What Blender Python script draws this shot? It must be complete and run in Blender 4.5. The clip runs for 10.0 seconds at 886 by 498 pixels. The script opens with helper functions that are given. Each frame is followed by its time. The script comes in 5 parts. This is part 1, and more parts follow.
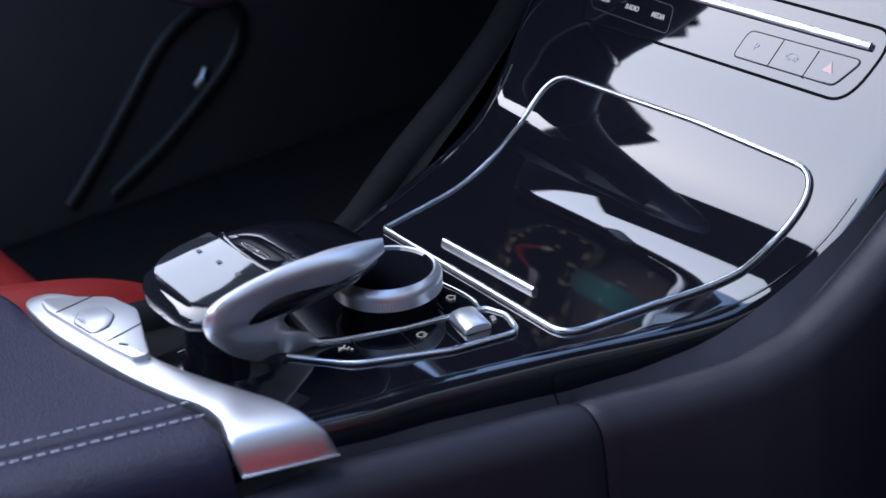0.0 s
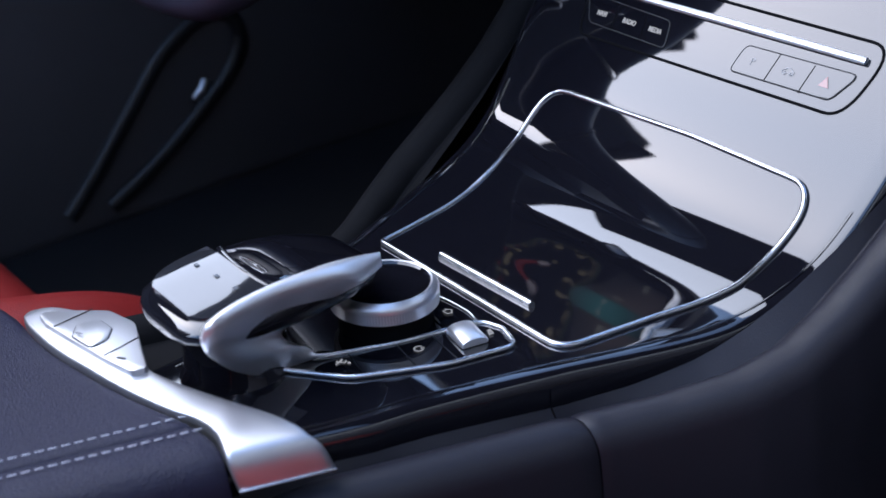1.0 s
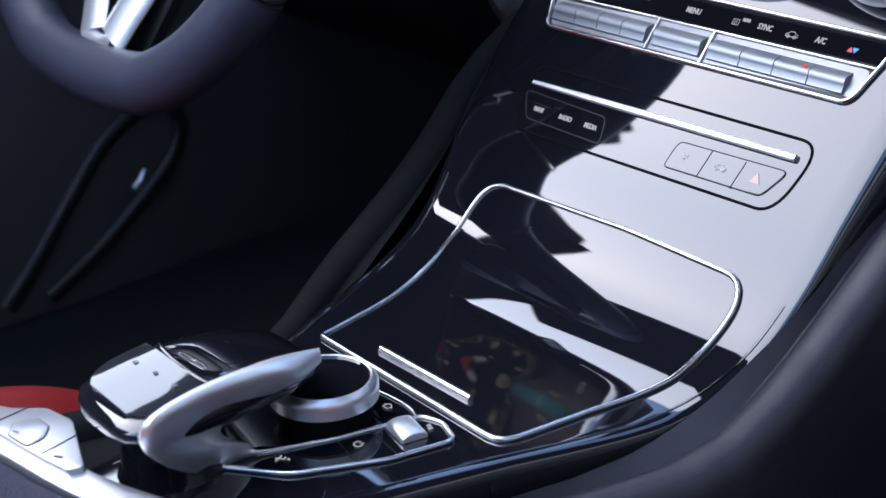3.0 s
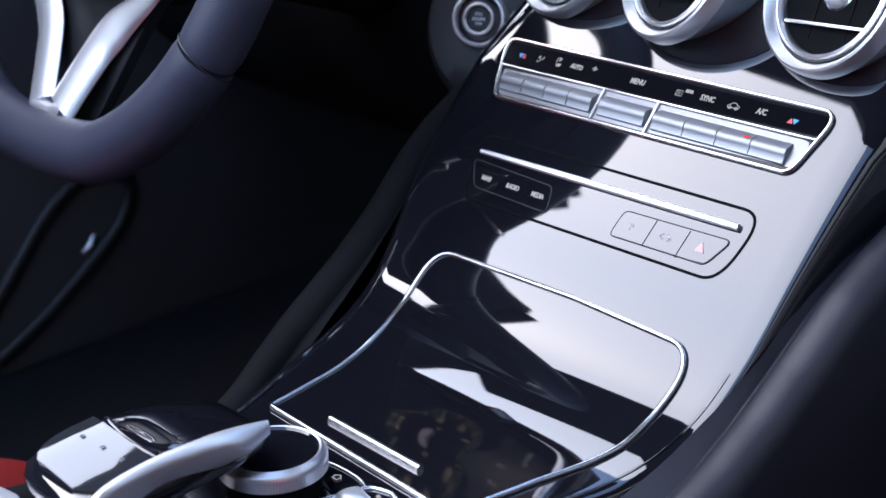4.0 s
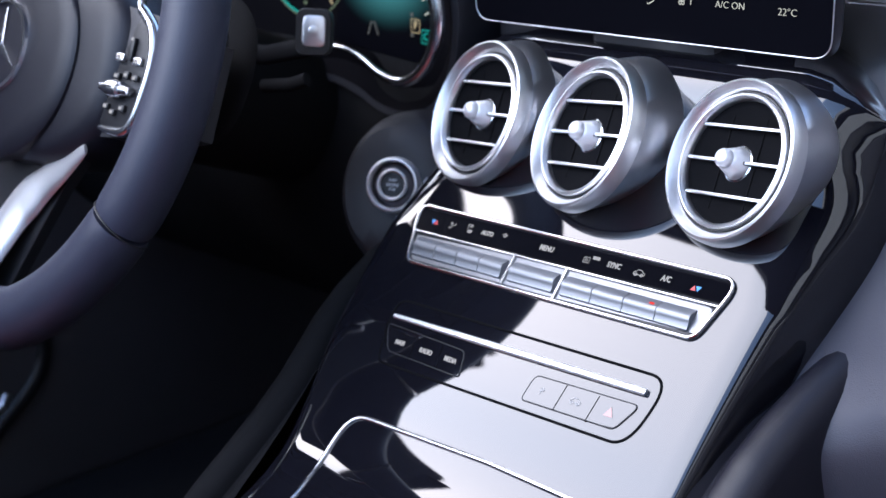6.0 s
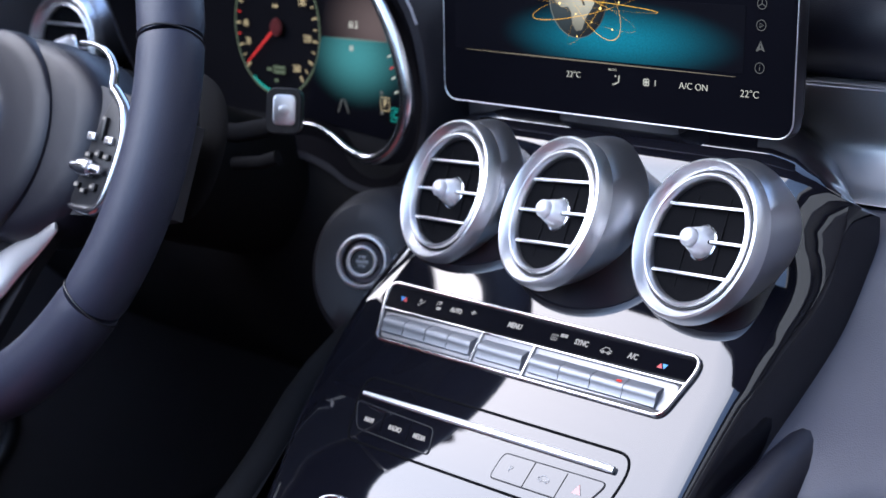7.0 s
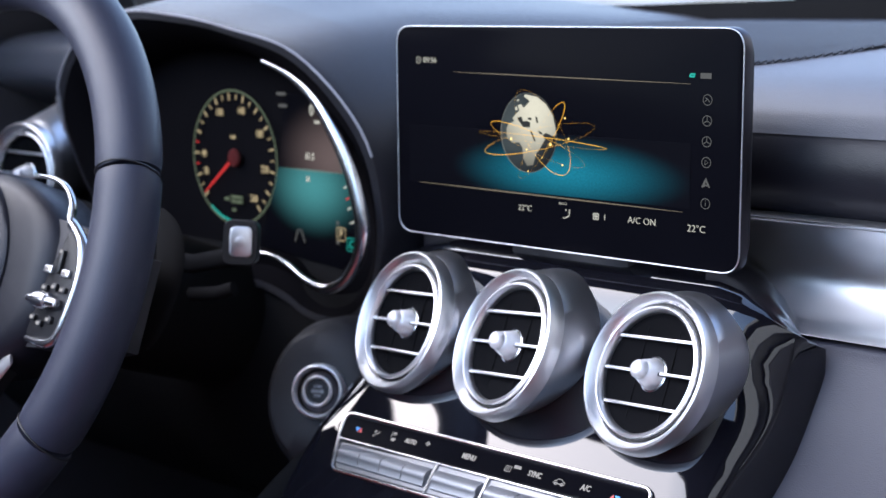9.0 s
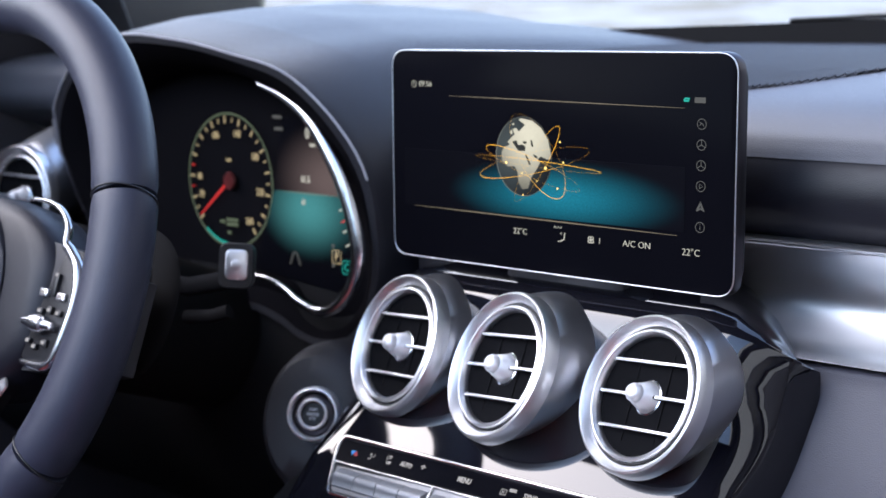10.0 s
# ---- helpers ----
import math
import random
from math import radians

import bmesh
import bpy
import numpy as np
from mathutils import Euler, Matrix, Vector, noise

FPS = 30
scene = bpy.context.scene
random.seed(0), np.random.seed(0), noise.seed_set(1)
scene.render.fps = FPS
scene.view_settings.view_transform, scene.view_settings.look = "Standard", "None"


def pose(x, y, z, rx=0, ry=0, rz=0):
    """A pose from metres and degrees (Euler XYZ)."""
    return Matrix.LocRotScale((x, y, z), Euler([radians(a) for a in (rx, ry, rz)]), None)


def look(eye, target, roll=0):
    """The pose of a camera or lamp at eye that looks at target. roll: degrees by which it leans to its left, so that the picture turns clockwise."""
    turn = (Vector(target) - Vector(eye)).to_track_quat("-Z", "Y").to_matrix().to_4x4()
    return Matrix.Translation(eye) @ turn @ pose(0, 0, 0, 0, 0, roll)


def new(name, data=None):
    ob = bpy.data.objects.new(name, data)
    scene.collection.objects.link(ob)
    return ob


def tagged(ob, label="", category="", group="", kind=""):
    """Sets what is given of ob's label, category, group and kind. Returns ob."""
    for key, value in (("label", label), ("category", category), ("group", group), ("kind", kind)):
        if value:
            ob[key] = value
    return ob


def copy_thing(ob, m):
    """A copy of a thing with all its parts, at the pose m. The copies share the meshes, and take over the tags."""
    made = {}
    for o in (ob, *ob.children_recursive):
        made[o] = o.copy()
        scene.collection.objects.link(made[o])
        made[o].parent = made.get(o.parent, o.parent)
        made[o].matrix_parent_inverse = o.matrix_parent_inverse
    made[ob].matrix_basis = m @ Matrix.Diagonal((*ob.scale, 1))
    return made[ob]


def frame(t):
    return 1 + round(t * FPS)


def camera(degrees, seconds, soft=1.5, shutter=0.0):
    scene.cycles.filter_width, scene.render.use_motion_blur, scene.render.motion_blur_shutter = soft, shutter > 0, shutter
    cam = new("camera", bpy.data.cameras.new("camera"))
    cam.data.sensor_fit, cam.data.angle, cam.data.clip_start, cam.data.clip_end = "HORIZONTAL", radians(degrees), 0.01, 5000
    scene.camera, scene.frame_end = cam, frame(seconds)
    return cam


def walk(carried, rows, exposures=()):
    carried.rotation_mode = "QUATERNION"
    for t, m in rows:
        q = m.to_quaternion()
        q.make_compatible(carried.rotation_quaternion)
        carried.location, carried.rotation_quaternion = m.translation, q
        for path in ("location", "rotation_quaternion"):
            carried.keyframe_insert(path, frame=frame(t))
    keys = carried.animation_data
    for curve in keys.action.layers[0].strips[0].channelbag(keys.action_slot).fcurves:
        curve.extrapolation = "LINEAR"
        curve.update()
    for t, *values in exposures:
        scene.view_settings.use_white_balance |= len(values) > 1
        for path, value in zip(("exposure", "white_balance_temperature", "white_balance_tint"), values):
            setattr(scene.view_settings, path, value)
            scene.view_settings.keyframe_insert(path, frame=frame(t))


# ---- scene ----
# ---- camera ----
cam = camera(34.16, 10.0, soft=1.5)
PATH = [
    (0, 0.4615, -0.5907, 0.6548, 61.435, 3.186, 51.464),
    (0.5, 0.4615, -0.5903, 0.6562, 61.497, 3.134, 51.470),
    (1, 0.4627, -0.5902, 0.6574, 61.813, 3.138, 51.462),
    (1.5, 0.4600, -0.5928, 0.6576, 62.371, 2.830, 50.987),
    (2, 0.4624, -0.5913, 0.6603, 63.072, 2.791, 50.674),
    (2.5, 0.4643, -0.5910, 0.6616, 64.019, 2.557, 50.077),
    (4, 0.4683, -0.5901, 0.6725, 67.181, 1.790, 47.450),
    (4.5, 0.4702, -0.5901, 0.6745, 68.474, 1.540, 46.499),
    (5, 0.4729, -0.5893, 0.6783, 69.923, 1.278, 45.679),
    (5.5, 0.4737, -0.5903, 0.6825, 71.298, 1.116, 44.883),
    (6, 0.4760, -0.5920, 0.6860, 72.893, 0.963, 44.376),
    (7.5, 0.4827, -0.5946, 0.6955, 76.858, 0.699, 42.715),
    (8, 0.4852, -0.5958, 0.6992, 78.056, 0.625, 42.143),
    (8.5, 0.4869, -0.5964, 0.7011, 79.164, 0.561, 41.905),
    (9, 0.4883, -0.5970, 0.7035, 80.154, 0.545, 41.724),
    (9.5, 0.4885, -0.5987, 0.7046, 80.718, 0.510, 41.516),
    (10, 0.4891, -0.5982, 0.7053, 80.970, 0.513, 41.527),
]
walk(cam, [(t, pose(x, y, z, rx, ry, rz)) for t, x, y, z, rx, ry, rz in PATH], exposures=[(0.0, 1.40, 6250, 13), (2.5, 1.55, 6300, 13), (5.0, 1.79, 6500, 14), (7.5, 1.82, 6550, 14), (10.0, 1.75, 6950, 15)])
cam.data.dof.use_dof, cam.data.dof.focus_distance, cam.data.dof.aperture_fstop = True, 0.705, 10.6
# ---- world and light ----
world = bpy.data.worlds.new("sky")
scene.world = world
world.use_nodes = True
wn = world.node_tree.nodes
sky = wn.new("ShaderNodeTexSky")
sky.sky_type, sky.sun_disc = "NISHITA", False
SUN_ELEV, SUN_TURN = radians(40), radians(245)
sky.sun_elevation, sky.sun_rotation = SUN_ELEV, SUN_TURN
sky.air_density, sky.dust_density, sky.ozone_density = 1.0, 0.4, 1.2
world.node_tree.links.new(sky.outputs[0], wn["Background"].inputs[0])
wn["Background"].inputs[1].default_value = 0.29
sun = new("sun", bpy.data.lights.new("sun", "SUN"))
sun.data.energy, sun.data.angle, sun.data.color = 2.35, radians(92), (1.0, 0.985, 0.96)
sun.matrix_world = look((0, 0, 5), (-math.sin(SUN_TURN) * math.cos(SUN_ELEV), -math.cos(SUN_TURN) * math.cos(SUN_ELEV), 5 - math.sin(SUN_ELEV)))

# ---- materials ----


def material(name, colour, rough=0.5, metal=0.0, grain=0.0, scale=400.0, relief=0.0, kind="noise", vary=0.12, coat=0.0, spec=0.5):
    """A surface with colour and gloss that vary at two scales, and a fine relief."""
    m = bpy.data.materials.new(name)
    m.use_nodes = True
    nt = m.node_tree
    n, ln = nt.nodes, nt.links
    b = n["Principled BSDF"]
    b.inputs["Metallic"].default_value = metal
    b.inputs["Coat Weight"].default_value = coat
    b.inputs["Coat Roughness"].default_value = 0.02
    b.inputs["Specular IOR Level"].default_value = spec
    tc = n.new("ShaderNodeTexCoord")
    big = n.new("ShaderNodeTexNoise")
    big.inputs["Scale"].default_value, big.inputs["Detail"].default_value = 14.0, 4.0
    ln.new(tc.outputs["Object"], big.inputs["Vector"])
    mix = n.new("ShaderNodeMix")
    mix.data_type = "RGBA"
    lo = [c * (1 - vary) for c in colour]
    hi = [min(1.0, c * (1 + vary)) for c in colour]
    mix.inputs["A"].default_value, mix.inputs["B"].default_value = (*lo, 1), (*hi, 1)
    ln.new(big.outputs["Fac"], mix.inputs["Factor"])
    ln.new(mix.outputs["Result"], b.inputs["Base Color"])
    fine = n.new("ShaderNodeTexVoronoi" if kind == "cells" else "ShaderNodeTexNoise")
    fine.inputs["Scale"].default_value = scale
    ln.new(tc.outputs["Object"], fine.inputs["Vector"])
    src = fine.outputs["Distance"] if kind == "cells" else fine.outputs["Fac"]
    rg = n.new("ShaderNodeMapRange")
    rg.inputs["To Min"].default_value, rg.inputs["To Max"].default_value = max(0.0, rough - grain), rough + grain
    ln.new(src, rg.inputs["Value"])
    ln.new(rg.outputs["Result"], b.inputs["Roughness"])
    if relief:
        bp = n.new("ShaderNodeBump")
        bp.inputs["Strength"].default_value, bp.inputs["Distance"].default_value = relief, 0.0006
        ln.new(src, bp.inputs["Height"])
        ln.new(bp.outputs["Normal"], b.inputs["Normal"])
    return m


GLOW = 0.73


def glowing(name, colour, strength):
    m = bpy.data.materials.new(name)
    m.use_nodes = True
    b = m.node_tree.nodes["Principled BSDF"]
    b.inputs["Base Color"].default_value = (0.01, 0.01, 0.01, 1)
    b.inputs["Roughness"].default_value = 0.3
    b.inputs["Specular IOR Level"].default_value = 0.03
    b.inputs["Emission Color"].default_value = (*colour, 1)
    b.inputs["Emission Strength"].default_value = strength * GLOW
    return m


PIANO = material("piano_black_lacquer", (0.006, 0.006, 0.009), 0.025, grain=0.012, scale=60, spec=0.46, coat=0.76)
LEATHER = material("dark_blue_grey_leather", (0.0095, 0.0097, 0.0290), 0.46, grain=0.14, scale=1250, relief=0.65, kind="cells", spec=0.35)
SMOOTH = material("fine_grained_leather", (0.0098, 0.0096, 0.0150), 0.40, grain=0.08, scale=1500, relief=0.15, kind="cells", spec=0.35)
SOFT = material("black_soft_plastic", (0.021, 0.0205, 0.025), 0.5, grain=0.1, scale=1300, relief=0.2)
BLACK = material("matt_black_plastic", (0.012, 0.012, 0.014), 0.45, grain=0.08, scale=500)
SATIN = material("satin_silver", (0.80, 0.80, 0.83), 0.36, 1.0, grain=0.012, scale=1500, vary=0.03)
GREY_METAL = material("dark_grey_metal", (0.08, 0.075, 0.085), 0.38, 1.0, grain=0.02, scale=900, vary=0.05)
CHROME = material("polished_chrome", (0.66, 0.67, 0.70), 0.21, 1.0, grain=0.01, scale=300, vary=0.03)
RED = material("red_leather", (0.2550, 0.0153, 0.0136), 0.45, grain=0.1, scale=900, relief=0.3, kind="cells")
TRIM = material("satin_trim_silver", (0.60, 0.605, 0.63), 0.40, 1.0, grain=0.012, scale=1500, vary=0.03)
SCREEN = material("black_screen_glass", (0.004, 0.004, 0.006), 0.2, grain=0.02, scale=40, spec=0.01)
# one leather in two tones: lit lower dash, then shaded knee pad
LOWER_LIT = material("lower_dash_leather_lit", (0.064, 0.064, 0.082), 0.45, grain=0.08, scale=1300, relief=0.2, kind="cells", spec=0.4)
KNEE_SHADED = material("knee_leather_shaded", (0.0155, 0.0153, 0.0220), 0.42, grain=0.08, scale=1500, relief=0.15, kind="cells", spec=0.38)
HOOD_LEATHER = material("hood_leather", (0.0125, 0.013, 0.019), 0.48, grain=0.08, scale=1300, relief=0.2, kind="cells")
# dash leather with the light from above put into a paler colour
DASH_LIT = material("dash_leather_lit", (0.072, 0.076, 0.094), 0.46, grain=0.08, scale=1300, relief=0.2, kind="cells")
BLADE = material("satin_chrome", (0.94, 0.94, 0.96), 0.44, 1.0, grain=0.012, scale=1500, vary=0.03)
CHROME_SATIN = material("soft_chrome", (0.82, 0.83, 0.86), 0.22, 1.0, grain=0.012, scale=1500, vary=0.03)
PALE_SATIN = material("pale_satin_silver", (0.90, 0.90, 0.92), 0.42, 1.0, grain=0.012, scale=1500, vary=0.03)
RING_SILVER = material("polished_satin_silver", (0.90, 0.90, 0.92), 0.38, 1.0, grain=0.012, scale=1500, vary=0.03)
DASH_SILVER = material("brushed_dash_silver", (0.68, 0.68, 0.70), 0.40, 1.0, grain=0.02, scale=900, vary=0.05)
KNOB_SILVER = material("frosted_silver", (0.90, 0.90, 0.92), 0.58, 1.0, grain=0.02, scale=1500, vary=0.03)
VOID = material("black_duct", (0.005, 0.005, 0.006), 0.8, grain=0.05, scale=300, spec=0.05)
# black rubber parts; also the painted shade on the driver's side panels
RUBBER_AND_SHADE = material("black_rubber_and_shade", (0.009, 0.009, 0.010), 0.85, grain=0.05, scale=300, spec=0.08)
WHEEL_LEATHER = material("wheel_leather", (0.030, 0.033, 0.054), 0.46, grain=0.08, scale=1500, relief=0.15, kind="cells", spec=0.45)
DOOR_TRIM = material("dark_door_trim", (0.080, 0.078, 0.090), 0.6, grain=0.1, scale=900, relief=0.3)
THREAD = material("pale_grey_thread", (0.55, 0.56, 0.62), 0.7, grain=0.1, scale=2000)
GLASS = material("dark_display_glass", (0.004, 0.004, 0.006), 0.16, grain=0.02, scale=40, spec=0.06)
CARPET = material("black_carpet", (0.010, 0.010, 0.012), 0.9, grain=0.08, scale=900, relief=0.6, spec=0.2)
HEADLINER = material("charcoal_headliner", (0.02, 0.02, 0.024), 0.9, grain=0.05, scale=900, relief=0.3)
WHITE_MARK = material("pale_print", (0.7, 0.72, 0.75), 0.5)
RED_MARK = material("red_print", (0.7, 0.06, 0.06), 0.4)
BLUE_MARK = material("blue_print", (0.05, 0.35, 0.8), 0.4)

# ---- tools ----


def mesh_of(name, bm, mat):
    bmesh.ops.recalc_face_normals(bm, faces=bm.faces[:])
    me = bpy.data.meshes.new(name)
    bm.to_mesh(me)
    bm.free()
    me.materials.append(mat)
    for p in me.polygons:
        p.use_smooth = True
    me.set_sharp_from_angle(angle=radians(40))
    return me


def part(name, bm, mat, parent=None, label="", at=None):
    """One mesh object from bm, in the space of its parent."""
    ob = new(name, mesh_of(name, bm, mat))
    if parent is not None:
        ob.parent = parent
    if at is not None:
        ob.matrix_local = at
    if label:
        tagged(ob, label)
    return ob


def thing(name, label, category, at=None, group="", kind=""):
    ob = new(name)
    ob.empty_display_size = 0.02
    if at is not None:
        ob.matrix_world = at
    return tagged(ob, label, category, group, kind)


def box(sx, sy, sz, bevel=0.0, seg=2, at=None, bm=None):
    """A box centred on its place, with rounded edges."""
    out = bm or bmesh.new()
    b = bmesh.new()
    bmesh.ops.create_cube(b, size=1.0)
    bmesh.ops.scale(b, vec=(sx, sy, sz), verts=b.verts)
    if bevel:
        bmesh.ops.bevel(b, geom=b.edges[:], offset=min(bevel, 0.49 * min(sx, sy, sz)), segments=seg, profile=0.5, affect="EDGES")
    if at is not None:
        bmesh.ops.transform(b, matrix=at, verts=b.verts)
    return merged(out, b)


def merged(out, b):
    old = {}
    for v in b.verts:
        old[v] = out.verts.new(v.co)
    for f in b.faces:
        out.faces.new([old[v] for v in f.verts])
    b.free()
    return out


def lathe(profile, seg=64, at=None, closed=False):
    """Turns (radius, depth) pairs round the local z axis."""
    bm = bmesh.new()
    rings = []
    for r, z in profile:
        if r < 1e-6:
            rings.append([bm.verts.new((0, 0, z))])
        else:
            rings.append([bm.verts.new((r * math.cos(2 * math.pi * k / seg), r * math.sin(2 * math.pi * k / seg), z)) for k in range(seg)])
    links = list(zip(rings, rings[1:])) + ([(rings[-1], rings[0])] if closed else [])
    for a, b in links:
        for k in range(seg):
            j = (k + 1) % seg
            ring = [a[k % len(a)], a[j % len(a)], b[j % len(b)], b[k % len(b)]]
            ring = list(dict.fromkeys(ring))
            if len(ring) > 2:
                bm.faces.new(ring)
    if at is not None:
        bmesh.ops.transform(bm, matrix=at, verts=bm.verts)
    return bm


def sweep(points, ups, wide, high, closed=False, seg=10, taper=None):
    """A bar with an oval section, wide across and high along ups, through points."""
    bm = bmesh.new()
    n = len(points)
    rings = []
    for i in range(n):
        p = Vector(points[i])
        a = Vector(points[(i - 1) % n] if closed or i else points[i])
        b = Vector(points[(i + 1) % n] if closed or i < n - 1 else points[i])
        t = (b - a).normalized()
        u = Vector(ups[i] if isinstance(ups, list) else ups)
        u = (u - t * u.dot(t)).normalized()
        s = t.cross(u)
        k = taper[i] if taper else 1.0
        rings.append([bm.verts.new(p + s * (0.5 * wide * k * math.cos(2 * math.pi * j / seg)) + u * (0.5 * high * k * math.sin(2 * math.pi * j / seg))) for j in range(seg)])
    for i in range(n if closed else n - 1):
        a, b = rings[i], rings[(i + 1) % n]
        for j in range(seg):
            bm.faces.new((a[j], a[(j + 1) % seg], b[(j + 1) % seg], b[j]))
    if not closed:
        bm.faces.new(rings[0])
        bm.faces.new(rings[-1])
    return bm


def rounded(corners, step=6):
    """A closed outline from (x, y, radius) corners."""
    out = []
    n = len(corners)
    for i in range(n):
        x, y, r = corners[i]
        p = Vector((x, y))
        a = Vector(corners[i - 1][:2])
        b = Vector(corners[(i + 1) % n][:2])
        da, db = (a - p).normalized(), (b - p).normalized()
        half = 0.5 * da.angle(db)
        cut = min(r / math.tan(half), 0.49 * (a - p).length, 0.49 * (b - p).length)
        for k in range(step + 1):
            f = k / step
            q = (p + da * cut) * (1 - f) ** 2 + p * 2 * f * (1 - f) + (p + db * cut) * f ** 2
            out.append((q.x, q.y))
    return out


def dense(outline, gap=0.006):
    out = []
    n = len(outline)
    for i in range(n):
        a, b = Vector(outline[i]), Vector(outline[(i + 1) % n])
        k = max(1, int((b - a).length / gap))
        out += [tuple(a.lerp(b, j / k)) for j in range(k)]
    return out


def plate(outline, depth, bevel=0.0, at=None):
    """A flat slab with that outline in x and y, its top at z = 0, with a small bevel round the top."""
    bm = bmesh.new()
    c = Vector((sum(p[0] for p in outline) / len(outline), sum(p[1] for p in outline) / len(outline)))
    n = len(outline)

    def ring(z, inset):
        vs = []
        for i in range(n):
            p, a, b = Vector(outline[i]), Vector(outline[i - 1]), Vector(outline[(i + 1) % n])
            t = (b - a).normalized()
            nn = Vector((-t.y, t.x))
            if nn.dot(c - p) < 0:
                nn = -nn
            q = p + nn * inset
            vs.append(bm.verts.new((q.x, q.y, z)))
        return vs
    rings = [ring(-depth, 0)] + ([ring(-bevel, 0), ring(-0.3 * bevel, 0.3 * bevel), ring(0, bevel)] if bevel else [ring(0, 0)])
    for a, b in zip(rings, rings[1:]):
        for i in range(n):
            bm.faces.new((a[i], a[(i + 1) % n], b[(i + 1) % n], b[i]))
    bm.faces.new(rings[0])
    bm.faces.new(rings[-1])
    if at is not None:
        bmesh.ops.transform(bm, matrix=at, verts=bm.verts)
    return bm


def letters(text, size, mat, parent, at, label="", name="lettering", thick=0.0002, bold=0.0, narrow=0.78):
    """Words as a thin mesh, centred, in x and y of at."""
    cu = bpy.data.curves.new(name, "FONT")
    cu.body, cu.size, cu.extrude, cu.align_x, cu.align_y, cu.resolution_u, cu.offset = text, size, thick, "CENTER", "CENTER", 3, bold
    tmp = new("tmp", cu)
    dg = bpy.context.evaluated_depsgraph_get()
    me = bpy.data.meshes.new_from_object(tmp.evaluated_get(dg))
    bpy.data.objects.remove(tmp)
    me.materials.clear()
    me.materials.append(mat)
    ob = new(name, me)
    ob.parent = parent
    ob.matrix_local = at @ Matrix.Diagonal((narrow, 1, 1, 1))
    if label:
        tagged(ob, label)
    return ob


def frame_of(origin, xaxis, zaxis):
    """A pose with its local z along zaxis and x as near xaxis as it can."""
    z = Vector(zaxis).normalized()
    x = Vector(xaxis)
    x = (x - z * x.dot(z)).normalized()
    y = z.cross(x)
    m = Matrix((x, y, z)).transposed().to_4x4()
    m.translation = origin
    return m
# ---- the console's surface: one curve in y and z, drawn across x ----
PROFILE = [(-0.75, 0.378), (-0.45, 0.378), (-0.30, 0.378), (-0.245, 0.378), (-0.215, 0.3788), (-0.185, 0.3825), (-0.16, 0.3905), (-0.137, 0.4045), (-0.1155, 0.4270), (-0.0914, 0.4590),
           (-0.0438, 0.516), (-0.0224, 0.5395), (-0.0040, 0.5597), (0.0110, 0.5757), (0.0210, 0.5875), (0.0290, 0.6010), (0.0345, 0.6160), (0.0385, 0.6320), (0.0430, 0.6415), (0.0520, 0.650), (0.066, 0.6555), (0.09, 0.661), (0.13, 0.666)]
_y = np.linspace(-0.75, 0.13, 881)
_py, _pz = np.array(PROFILE).T
_ps = np.gradient(_pz, _py)
_i = np.clip(np.searchsorted(_py, _y, side="right") - 1, 0, len(_py) - 2)
_h = _py[_i + 1] - _py[_i]
_u = (_y - _py[_i]) / _h
_z = (2 * _u ** 3 - 3 * _u ** 2 + 1) * _pz[_i] + (_u ** 3 - 2 * _u ** 2 + _u) * _h * _ps[_i] + (3 * _u ** 2 - 2 * _u ** 3) * _pz[_i + 1] + (_u ** 3 - _u ** 2) * _h * _ps[_i + 1]
_k = np.hanning(17)
_z = np.convolve(np.pad(_z, 8, mode="edge"), _k / _k.sum(), mode="valid")
_d = np.gradient(_z, _y)


def S(x, y, h=0.0):
    """The point of the console's top at x and y, raised by h along its normal."""
    z, d = float(np.interp(y, _y, _z)), float(np.interp(y, _y, _d))
    n = Vector((0, -d, 1)).normalized()
    return Vector((x, y, z)) + n * h


def SN(y):
    d = float(np.interp(y, _y, _d))
    return Vector((0, -d, 1)).normalized()


def on_console(x, y, h=0.0):
    """A pose on the console: x across, y up the slope, z out of it."""
    return frame_of(S(x, y, h), (1, 0, 0), SN(y))


HALF = [(-0.75, 0.036), (-0.42, 0.0545), (-0.387, 0.0665), (-0.361, 0.0725), (-0.333, 0.0815), (-0.282, 0.0990), (-0.241, 0.1160), (-0.2115, 0.1275), (-0.178, 0.1365), (-0.146, 0.1430), (-0.11, 0.1500), (-0.074, 0.1565), (-0.04, 0.1625), (0.0, 0.170), (0.02, 0.176), (0.035, 0.179), (0.05, 0.178), (0.07, 0.172), (0.10, 0.155), (0.13, 0.130)]


def half(y):
    return float(np.interp(y, [p[0] for p in HALF], [p[1] for p in HALF]))


